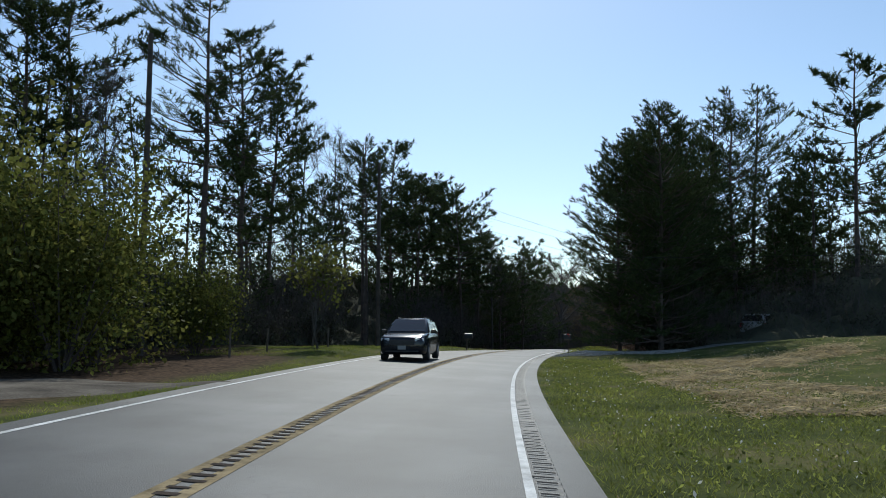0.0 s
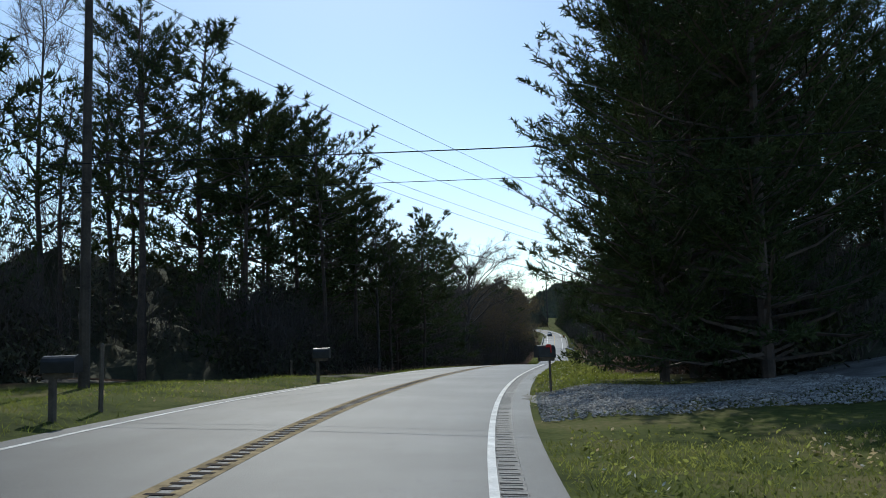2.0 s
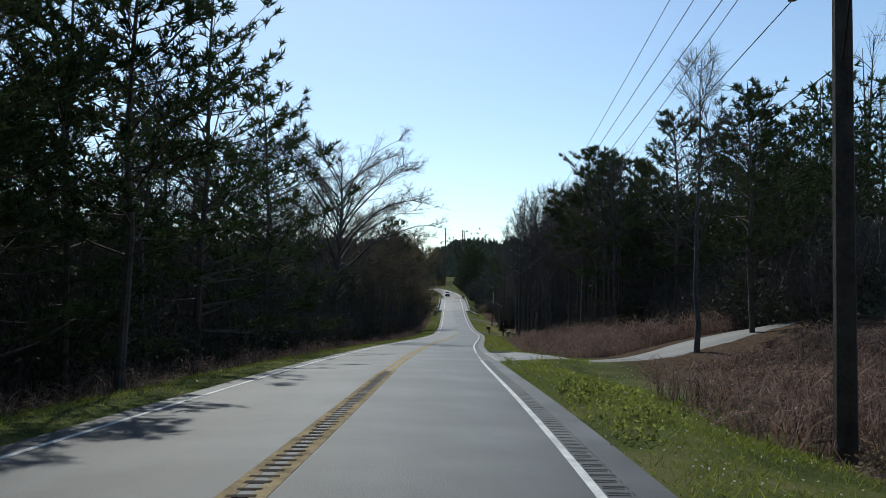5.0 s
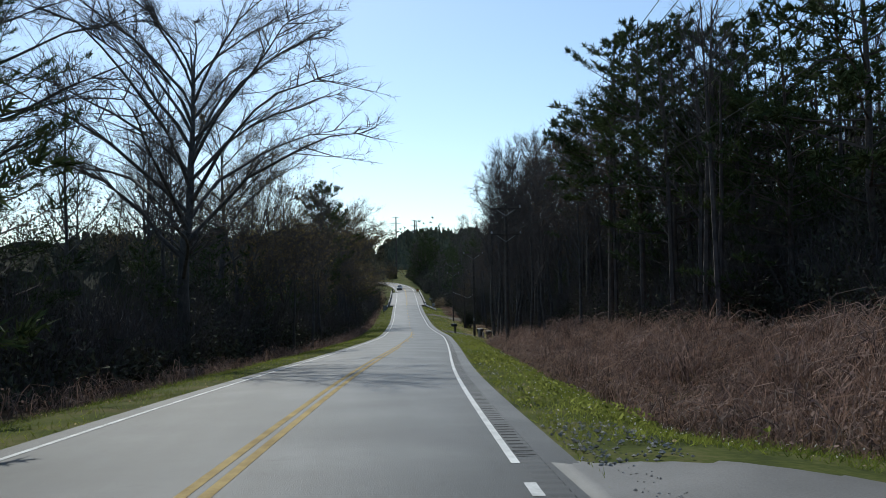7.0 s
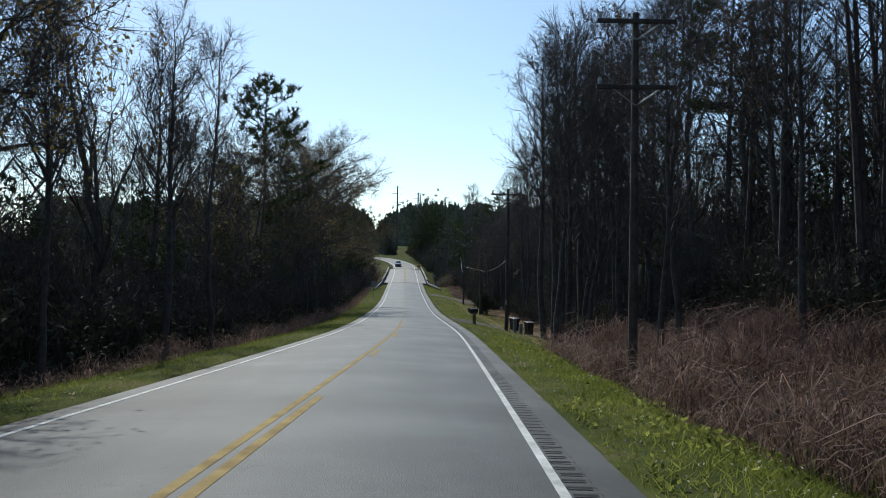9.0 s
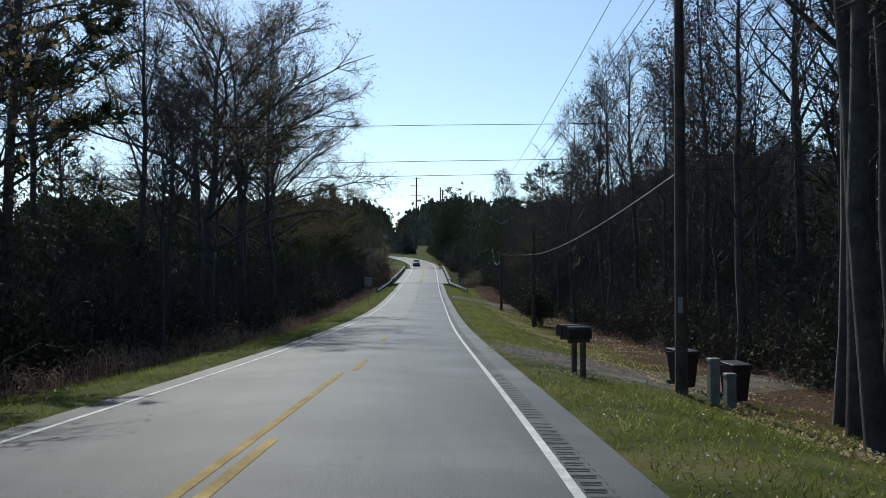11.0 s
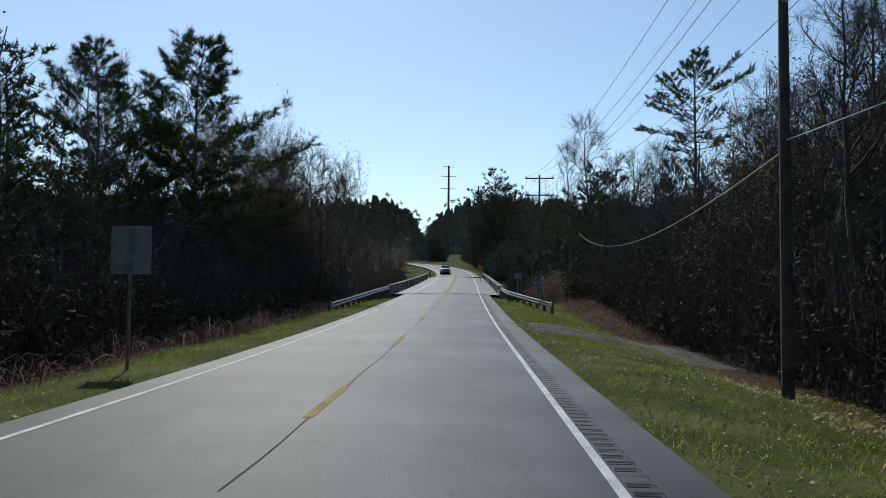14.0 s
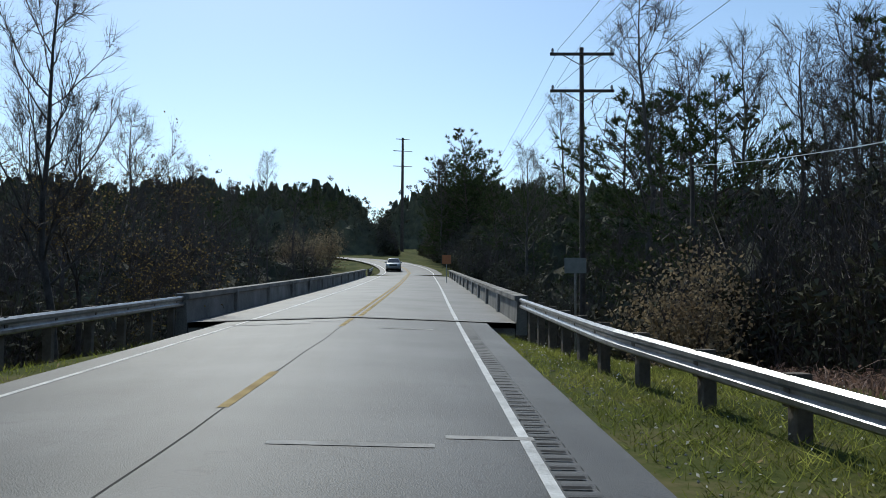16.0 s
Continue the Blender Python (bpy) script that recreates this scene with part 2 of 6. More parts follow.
# ---- the lie of the land ----
ROAD = np.array([(-300, 44, -1), (-80, 17.49, 2.1), (-40, 12.61, 2.58), (0, 7.73, 3.06), (15, 5.93, 3.26), (30, 4.25, 3.35), (45, 3.12, 3.42), (60, 3.05, 3.55),
                 (75, 4.22, 3.5), (90, 6.02, 3.29), (105, 7.28, 2.91), (120, 8.30, 2.42), (150, 11.2, 1.35), (165, 13.2, 0.85), (180, 15.1, 0.33), (210, 18.72, -0.58),
                 (230, 20.42, -1.09), (250, 22.03, -1.48), (270, 23.75, -1.62), (290, 25.45, -1.44), (310, 26.98, -1.01), (330, 28.6, -0.36), (351, 30.3, 0.4),
                 (390, 33.6, 2.08), (433, 36.9, 4.1), (450, 37.2, 5.6), (475, 37, 8.1), (500, 37, 10), (530, 37, 12.4), (620, 37, 19), (800, 37, 25), (3000, 37, 28)])
YY = np.arange(-300, 3000, 1.0)
kern = np.exp(-0.5 * (np.arange(-24, 25) / 8.0) ** 2)
kern /= kern.sum()
XX, ZZ = (np.convolve(np.pad(np.interp(YY, ROAD[:, 0], ROAD[:, k]), 24, mode="edge"), kern, mode="valid") for k in (1, 2))
LANE, EDGE_R, EDGE_L, CUT = 3.05, 3.75, -3.5, (351.0, 424.0)


def cx(y):
    return np.interp(y, YY, XX)


def cz(y):
    return np.interp(y, YY, ZZ)


def step(a, b, x):
    t = np.clip((np.asarray(x, float) - a) / (b - a), 0, 1)
    return t * t * (3 - 2 * t)


def surface(y, u):
    """Height of the paved surface over the centreline's: banked in the bend, crowned after it."""
    bank = 1 - step(45, 80, y)
    tilt = step(140, 165, y)
    bend = bank * (-0.045 * (u - 2.6)) + (1 - bank) * ((1 - tilt) * 0.02 * (2.2 - np.abs(u)) + tilt * 0.035 * (2.0 - np.abs(u)))
    return cz(y) + bend


def rough(x, y, size):
    """Smooth uneven ground."""
    x, y = np.asarray(x) / size, np.asarray(y) / size
    return (np.sin(x * 1.3 + 0.7 * np.sin(y)) * np.cos(y * 1.1 + 0.5 * np.sin(x * 0.7)) + 0.5 * np.sin(2.7 * x - y) * np.cos(2.1 * y + x)) / 1.5


def ground(y, u):
    """Height of the ground at y, u metres right of the road's centreline."""
    y, u = np.asarray(y, float), np.asarray(u, float)
    edge = np.where(u > 0, EDGE_R, EDGE_L)
    d = np.abs(u) - np.abs(edge)
    base = surface(y, np.clip(u, EDGE_L, EDGE_R))
    field = (1 - step(52, 66, y))                                   # grassy field beside the first bend
    bank = step(66, 84, y) * (1 - step(120, 150, y))
    low = step(120, 150, y) * (1 - step(203, 222, y))
    lawn = step(203, 222, y) * (1 - step(320, 345, y))
    brook = step(335, 372, y) * (1 - step(404, 432, y))
    far = step(404, 440, y)
    right = (field * (-0.10 * step(0, 2.5, d) + 0.055 * np.clip(d - 2.5, 0, 25)) + 0.6 * step(40, 56, y) * (1 - step(76, 92, y)) * step(5, 13, d) + 0.45 * step(121, 125, y) * (1 - step(134, 138, y)) * step(0.2, 3.5, d) + 0.20 * step(53, 61, y) * (1 - step(68, 80, y)) * step(0.1, 1.6, d) + bank * (-0.5 * step(0.6, 4.5, d) + 2.2 * step(6, 16, d))
             + low * (-0.9 * step(0.8, 4.0, d) + 1.4 * step(4.5, 11, d) + 0.6 * step(12, 26, d)) + lawn * (-1.4 * step(0, 9, d) + 2.0 * step(12, 34, d) + 5.0 * step(18, 70, d) * step(255, 300, y)) + far * (-0.2 * step(0, 3, d) + 1.5 * step(8, 30, d))
             + 7.0 * step(285, 312, y) * (1 - step(350, 385, y)) * step(8, 34, d))
    left = ((1 - step(70, 90, y)) * ((0.35 * step(36, 50, y) - 0.1) * step(0.0, 1.6, d) + 1.0 * step(8, 30, d)) + step(70, 90, y) * (1 - brook) * (1 - far) * (-0.5 * step(0.8, 4, d) + 1.6 * step(6, 24, d)))
    z = base - 0.02 + np.where(u > 0, right, left) + 0.10 * rough(u, y, 2.3) * step(0.5, 3, d) + 1.6 * rough(u, y, 31.0) * step(16, 60, d) * (1 - 0.9 * far)
    z = z - brook * (4.5 * step(-0.5, 5.5, d) + 0.6)
    return np.where(d < -0.3, base - 0.25 - brook * 4.0, z)


def spot(y, u, up=0.0):
    return (float(cx(y) + u), float(y), float(ground(y, u)) + up)


def spot_x(x, y, up=0.0):
    return spot(y, x - float(cx(y)), up)


def lane(y):
    """Width of one lane, which narrows a little after the first half."""
    return 3.05 - 0.14 * step(195, 245, y)


def sheet(name, ys, us, height, mat, parent=None, lift=0.0, place=None):
    """A strip of surface over the road's own grid; place(y, u) may shift its columns."""
    ys, us = np.asarray(ys, float), np.asarray(us, float)
    yy, uu = np.meshgrid(ys, us, indexing="ij")
    uu = place(yy, uu) if place else uu
    v = np.stack([cx(yy) + uu, yy, height(yy, uu) + lift], -1).reshape(-1, 3)
    i = np.arange(len(ys) * len(us)).reshape(len(ys), len(us))
    f = np.stack([i[:-1, :-1], i[:-1, 1:], i[1:, 1:], i[1:, :-1]], -1).reshape(-1, 4)
    me = mesh(name, v, f, mat, True)
    me.attributes.new("across", "FLOAT", "POINT").data.foreach_set("value", uu.ravel())
    return put(name, me, parent)


def stripe(name, ys, where, half, mat, parent, lift):
    """A painted line whose offset from the centreline follows where(y)."""
    v = [(float(cx(y) + u), float(y), float(surface(y, u)) + lift) for y in ys for u in (where(y) - half, where(y) + half)]
    f = [(2 * i, 2 * i + 1, 2 * i + 3, 2 * i + 2) for i in range(len(ys) - 1)]
    return put(name, mesh(name, v, f, mat, True), parent)


u_lines = np.concatenate([[-1800, -900, -450, -250, -150], np.arange(-100, -30, 6), np.arange(-30, -12, 1.5), np.arange(-12, 12, 0.5), np.arange(12, 30, 1.5), np.arange(30, 101, 6), [150, 250, 450, 900, 1800]])
y_lines = np.concatenate([np.arange(-300, -20, 14), np.arange(-20, 460, 1.5), np.arange(460, 640, 6), np.arange(640, 1000, 30), [1100, 1300, 1600, 2000, 2999]])
GROUND = ground_material()
land = sheet("ground", y_lines, u_lines, ground, GROUND)
gy, gu = (a.ravel() for a in np.meshgrid(y_lines, u_lines, indexing="ij"))
edge_r = np.interp(gy, [0, 50, 66, 110, 205, 215, 240, 262, 290, 330], [60, 45, 8.0, 9, 9, 9, 8.0, 9, 9.5, 9])
edge_l = np.interp(gy, [0, 10, 42, 50, 60, 95, 110], [5.2, 4.8, 5.2, 9.0, 14, 8.5, 7.0])
woody = (1 - 0.75 * step(55, 85, np.abs(gu))) * np.where(gu > 0, step(-0.8, 1.2, gu - edge_r), step(-0.8, 1.2, -gu - edge_l)) * (1 - step(425, 445, gy) * (1 - step(16, 26, np.abs(gu - 4))))
land.data.attributes.new("litter", "FLOAT", "POINT").data.foreach_set("value", woody)
tagged(land, "uneven roadside ground of green and dry grass", "ground", kind="structure")

# ---- road ----
beside = lambda y, u: np.where(u > 3, lane(y) + (u - 3), u)       # columns past 3 follow the edge line
road_y = np.arange(-80, CUT[0] + 0.1, 1.0)
road = tagged(sheet("road", road_y, [EDGE_L, -2.5, -1.6, -0.8, 0, 0.8, 1.6, 2.5, 3.07], surface, ASPHALT, place=beside), "worn grey asphalt two-lane country road", "road", kind="structure")
sheet("paved_shoulder", road_y, [3.33, 3.80], surface, ASPHALT, road, place=lambda y, u: np.where(u > 3.5, EDGE_R, lane(y) + 0.33))
rs = np.arange(-10, CUT[0], 0.075)
strip = sheet("rumble_strip", rs, [3.07, 3.075, 3.325, 3.33], lambda y, u: surface(y, u) - 0.012 * ((u > lane(y) + 0.072) & (u < lane(y) + 0.328) & (np.round(y / 0.075) % 4 > 1)), ASPHALT, road, 0.001, beside)
strip.data.polygons.foreach_set("use_smooth", [False] * len(strip.data.polygons))
for a, b, s in ((-80, CUT[0], -1), (-80, 124.3, 1), (134.0, CUT[0], 1)):
    stripe("edge_line", np.append(np.arange(a, b - 0.5, 1.0), b), lambda y, s=s: s * lane(y), 0.05, WHITE, road, 0.005)
for y in (126.4, 129.3, 132.2):
    stripe("edge_dash", [y, y + 0.65], lambda y: lane(y), 0.06, WHITE, road, 0.005)
# flat dark bars over the strip: shade inside its grooves, put into colour
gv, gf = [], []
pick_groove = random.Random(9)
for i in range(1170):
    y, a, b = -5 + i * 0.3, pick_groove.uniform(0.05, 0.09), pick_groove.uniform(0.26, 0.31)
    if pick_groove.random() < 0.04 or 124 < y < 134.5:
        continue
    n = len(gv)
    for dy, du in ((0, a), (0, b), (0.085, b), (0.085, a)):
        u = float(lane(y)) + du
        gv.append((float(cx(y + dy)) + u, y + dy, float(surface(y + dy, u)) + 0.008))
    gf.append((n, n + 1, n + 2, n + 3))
put("rumble_groove", mesh("rumble_groove", gv, gf, RUMBLE_SHADE), road)["kind"] = "stuff"
MILLED = 114.0                                                    # the double line is milled with grooves up to here
sheet("centre_line", np.arange(-80, MILLED + 0.1, 1.0), [-0.21, -0.07], surface, WORN, road, 0.005)
sheet("centre_line", np.arange(-80, MILLED + 0.1, 1.0), [0.07, 0.21], surface, WORN, road, 0.005)
# flat dark brown bars laid over the paint where the grooves run
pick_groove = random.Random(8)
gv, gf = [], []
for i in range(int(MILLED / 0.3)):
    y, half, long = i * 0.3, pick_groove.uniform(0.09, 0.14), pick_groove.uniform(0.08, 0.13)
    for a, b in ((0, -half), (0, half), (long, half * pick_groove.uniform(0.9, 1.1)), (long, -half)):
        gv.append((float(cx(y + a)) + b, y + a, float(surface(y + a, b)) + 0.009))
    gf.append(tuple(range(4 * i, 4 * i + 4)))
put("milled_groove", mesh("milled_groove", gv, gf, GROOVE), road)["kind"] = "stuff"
sheet("centre_line", np.arange(MILLED, 226, 1.0), [-0.17, -0.05], surface, YELLOW, road, 0.005)
sheet("centre_line", np.arange(MILLED, 180, 1.0), [0.05, 0.17], surface, YELLOW, road, 0.005)
y = 188.98
while y < CUT[0] - 3:
    u = 0.05 if y < 226 else -0.1
    sheet("dash", np.linspace(y, y + 3.05, 4), [u, u + 0.12], surface, YELLOW, road, 0.005)
    y += 12.19


SEAM = material("dark_seam_filler", [(0.02, 0.02, 0.021), (0.045, 0.045, 0.045)], 3.0, 0.8, 0.3, 30, spec=0.1)
for a, b in ((283, 304), (306, 318), (320, 350)):
    stripe("seam", np.arange(a, b, 1.0), lambda y: -0.02 + 0.025 * math.sin(y * 0.9) * math.sin(y * 0.37), 0.009, SEAM, road, 0.004)

# ---- trees ----
def trunk_points(height, lean, rng, n=7):
    k = np.linspace(0, 1, n)
    w = np.cumsum(rng.normal(0, 0.012, (n, 2)), 0) * height
    return [(lean[0] * t * height + w[i, 0] * t, lean[1] * t * height + w[i, 1] * t, t * height - 0.25 * (i == 0)) for i, t in enumerate(k)]


def pine(seed, height=18.0, low=0.42, spread=3.6, dense=1.0, needles=13, slim=0.038, long=0.42, tiers=1.0, ragged=1.0, limbs=True):
    """A tall pine: bare lower trunk, irregular whorls of limbs, tufts of long needles."""
    rng = np.random.default_rng(seed)
    tree = new("pine_tree")
    stem, crown = Heap(), Heap()
    pts = trunk_points(height, rng.normal(0, 0.012, 2), rng)
    stem.tube(pts, np.linspace(0.2, 0.03, len(pts)) * height / 18, 8)
    P = np.array(pts)
    roots, tips, twigs = [], [], []
    z = low * height
    while z < height * 0.97:
        t = max(0.0, (z / height - low) / (1 - low))
        reach = spread * (0.45 + 0.75 * math.sin(math.pi * min(1, 0.22 + 0.8 * t)) ** 0.8) * (1.02 - t ** 3.6) * (1 + ragged * rng.uniform(-0.45, 0.25)) + 0.35
        for turn in rng.uniform(0, 2 * math.pi, rng.integers(2, 4)):
            length = reach * (1 + ragged * rng.uniform(-0.4, 0.1))
            o = np.array([np.interp(z, P[:, 2], P[:, k]) for k in range(3)])
            d = np.array([math.cos(turn), math.sin(turn), rng.uniform(-0.02, 0.5) + 0.55 * t])
            e = o + d * length
            mid = (o + e) / 2 + [0, 0, -0.06 * length]
            if not limbs:
                twigs.append((o, e))
            else:
                stem.tube([o, mid, e], [0.045 * (1.1 - t) + 0.012, 0.03 * (1.1 - t) + 0.01, 0.008], 3)
            d1 = d / np.linalg.norm(d)
            side = np.cross(d1, (0, 0, 1.0))
            side /= np.linalg.norm(side) + 1e-9
            for _ in range(int((2 + 2.6 * length) * dense)):
                s = rng.uniform(0.25, 1.0) ** 0.75
                a = o + (mid - o) * 2 * s if s < 0.5 else mid + (e - mid) * (2 * s - 1)
                w = d1 * rng.uniform(0.3, 0.9) + side * rng.choice((-1, 1)) * rng.uniform(0.3, 1.0) + np.array([0, 0, rng.uniform(-0.1, 0.6)])
                w /= np.linalg.norm(w)
                reach2 = (0.35 + 0.22 * length * (1.15 - s)) * rng.uniform(0.7, 1.3)
                b = a + w * reach2
                twigs.append((a, b))
                n = rng.integers(needles - 2, needles + 3)
                k = rng.uniform(0.25, 1.05, (n, 1)) ** 0.7
                way = w * 0.7 + rng.normal(0, 0.62, (n, 3)) + [0, 0, 0.15]
                way /= np.linalg.norm(way, axis=1, keepdims=True)
                base = a + (b - a) * k
                roots.append(base)
                tips.append(base + way * rng.uniform(long * 0.55, long, (n, 1)))
        z += tiers * height * rng.uniform(0.018, 0.04)
    crown.blades([a for a, _ in twigs], [b for _, b in twigs], 0.014, rng)
    crown.blades(np.concatenate(roots), np.concatenate(tips), slim, rng)
    put("trunk", stem.mesh("pine_trunk", PINE_BARK), tree)
    put("crown", crown.mesh("pine_crown", NEEDLE), tree)["kind"] = "stuff"
    return tagged(tree, "tall dark green pine with a bare lower trunk", "tree", "pines")


def bare_tree(seed, height=16.0, fork=0.3, spread=0.55, buds=0, levels=6, leaf=None, reach=None, twigs=5, droop=0.05, fine_twig=0.008, stout=1.0):
    """A leafless broad-leaved tree: forked trunk, limbs and fine twigs, with or without buds."""
    rng = np.random.default_rng(seed)
    tree = new("bare_tree")
    limbs, fine, last = [], [], []

    def grow(p, d, length, radius, level):
        n = 4 if level < 2 else 3 if level == 2 else 2
        pts, q, w = [p], p, d
        for _ in range(n):
            w = w + rng.normal(0, 0.10 + 0.02 * level, 3) + [0, 0, droop]
            w = w / np.linalg.norm(w)
            q = q + w * length / n
            pts.append(q)
        if level < 3:
            limbs.append((np.array(pts), np.linspace(radius, radius * 0.62, n + 1), 8 if level == 0 else 5 if level < 2 else 3))
        elif level < levels - 1:
            fine.append((pts[0], pts[-1], radius))
        else:
            last.append((pts[0], pts[-1]))
            return
        kids = 3 if level in (0, 3, 4) else rng.integers(3, 5)
        for k in range(kids):
            s = 1.0 if k == 0 else rng.uniform(0.35, 1.0)
            o = np.array(pts[min(n, max(1, round(s * n)))])
            side = rng.normal(size=3)
            side -= side @ w * w
            side /= np.linalg.norm(side)
            a = rng.uniform(0.3, 1.0) * spread * (0.5 if k == 0 else 1.35)
            e = w * math.cos(a) + side * math.sin(a)
            grow(o, e / np.linalg.norm(e), length * rng.uniform(0.58, 0.84) * (1.15 if level == 0 else 1), radius * (0.66 if k == 0 else rng.uniform(0.38, 0.58)), level + 1)

    grow(np.array([0, 0, -0.2]), np.array([0, 0, 1.0]), height * fork, 0.0135 * height * stout, 0)
    roots, tips = np.array([a for a, _ in last]), np.array([b for _, b in last])
    up = height / tips[:, 2].max()
    out = up if reach is None else reach / np.quantile(np.hypot(tips[:, 0], tips[:, 1]), 0.98)
    k = np.array([out, out, up])
    stem, crown = Heap(), Heap()
    for pts, radii, sides in limbs:
        stem.tube(pts * k, radii, sides)
    roots, tips = roots * k, tips * k
    f0, f1 = np.array([a for a, _, _ in fine]) * k, np.array([b for _, b, _ in fine]) * k
    crown.blades(f0, f1 + (f1 - f0) * 0.25, np.clip([w for _, _, w in fine], 0.016, 0.06), rng)
    r2 = np.repeat(roots, twigs, 0) + np.repeat(tips - roots, twigs, 0) * rng.uniform(0, 1.0, (len(roots) * twigs, 1))
    way = np.repeat(tips - roots, twigs, 0)
    size = rng.uniform(0.35, 0.85, (len(r2), 1))
    way = way / np.linalg.norm(way, axis=1, keepdims=True) * 0.7 + rng.normal(0, 0.5, r2.shape) + [0, 0, 0.15]
    t2 = r2 + way * size
    crown.blades(np.concatenate([roots, r2]), np.concatenate([tips, t2]), np.concatenate([np.full(len(roots), 0.013), np.full(len(r2), fine_twig)]), rng)
    put("trunk", stem.mesh("bare_trunk", GREY_BARK), tree)["kind"] = "stuff"
    put("twig_crown", crown.mesh("twig_crown", TWIG), tree)["kind"] = "stuff"
    if buds:
        h = Heap()
        e = np.repeat(t2[::2], buds, 0)
        h.leaves(e + rng.normal(0, 0.14, e.shape), 0.07 if leaf is None else 0.14, rng)
        put("bud_crown" if leaf is None else "leaf_crown", h.mesh("buds", BUD if leaf is None else leaf), tree)["kind"] = "stuff"
    return tagged(tree, "leafless broad-leaved tree with fine grey twigs", "tree", "bare trees")


def spreading_tree(seed, height, reach, buds=0, limbs=15, stout=0.36, twig=0.009):
    """A wide-crowned old tree: one leader, long limbs that level out and droop at their ends, fine branchlets."""
    rng = np.random.default_rng(seed)
    tree = new("bare_tree")
    stem, crown = Heap(), Heap()
    z = np.linspace(-0.3, height * 0.9, 9)
    axis = np.stack([np.cumsum(rng.normal(0, 0.16, 9)) * (z > 1), np.cumsum(rng.normal(0, 0.16, 9)) * (z > 1), z], 1)
    stem.tube(axis, stout * np.linspace(1.15, 0.12, 9), 9)
    b0, b1, t0, t1 = [], [], [], []
    for i in range(limbs):
        k = i / (limbs - 1)
        up = height * (0.25 + 0.57 * k ** 0.9)
        o = np.array([np.interp(up, axis[:, 2], axis[:, j]) for j in range(3)])
        turn = 2.4 * i + rng.normal(0, 0.25)
        length = reach * (0.72 + 0.33 * min(1, k / 0.2) - 0.5 * k ** 1.5) * rng.uniform(0.82, 1.08)
        rise = radians(38 + 24 * k) + rng.normal(0, 0.1)
        pts, q = [o], o
        for j in range(7):
            turn += rng.normal(0, 0.13)
            tilt = rise - 0.1 * j + rng.normal(0, 0.1)
            q = q + length / 6.4 * np.array([math.cos(turn) * math.cos(tilt), math.sin(turn) * math.cos(tilt), math.sin(tilt)])
            pts.append(q)
        pts = np.array(pts)
        thick = stout * (0.42 - 0.2 * k)
        stem.tube(pts, thick * np.linspace(1, 0.14, 8), 6)
        for n in range(13):
            s = rng.uniform(0.22, 1.0) * 6.99
            j = int(s)
            p = pts[j] + (pts[j + 1] - pts[j]) * (s - j)
            d = (pts[j + 1] - pts[j]) / np.linalg.norm(pts[j + 1] - pts[j])
            side = np.cross(d, (0, 0, 1.0)) * (1 if n % 2 else -1) + np.array([0, 0, rng.uniform(-0.35, 0.7)])
            w = d * rng.uniform(0.55, 1.0) + side * rng.uniform(0.5, 1.0)
            w /= np.linalg.norm(w)
            size = length * (0.44 - 0.26 * s / 7) * rng.uniform(0.7, 1.25)
            mid = p + w * size * 0.5 + rng.normal(0, 0.07 * size, 3)
            end = mid + (w + rng.normal(0, 0.22, 3)) * size * 0.5
            stem.tube([p, mid, end], [max(0.022, thick * 0.3), 0.022, 0.01], 4)
            for m in range(9):
                f = rng.uniform(0.12, 1.0)
                a = p + (mid - p) * 2 * f if f < 0.5 else mid + (end - mid) * (2 * f - 1)
                v = w * rng.uniform(0.4, 1.0) + rng.normal(0, 0.55, 3) + [0, 0, 0.1]
                e = a + v / np.linalg.norm(v) * (0.45 + 0.3 * size * (1.1 - f)) * rng.uniform(0.7, 1.2)
                b0.append(a)
                b1.append(e)
                c = a + (e - a) * rng.uniform(0.15, 1.0, (6, 1))
                y = (e - a) / np.linalg.norm(e - a) * 0.7 + rng.normal(0, 0.55, (6, 3))
                t0.append(c)
                t1.append(c + y * rng.uniform(0.25, 0.65, (6, 1)))
    t0, t1 = np.concatenate(t0), np.concatenate(t1)
    crown.blades(b0, b1, 0.017, rng)
    crown.blades(t0, t1, twig, rng)
    put("trunk", stem.mesh("bare_trunk", GREY_BARK, True), tree)["kind"] = "stuff"
    put("twig_crown", crown.mesh("twig_crown", TWIG), tree)["kind"] = "stuff"
    if buds:
        h = Heap()
        e = np.repeat(t1, buds, 0)
        h.leaves(e + rng.normal(0, 0.12, e.shape), 0.055, rng)
        put("bud_crown", h.mesh("buds", BUD), tree)["kind"] = "stuff"
    return tagged(tree, "large spreading leafless tree with fine twigs", "tree", "spreading trees")


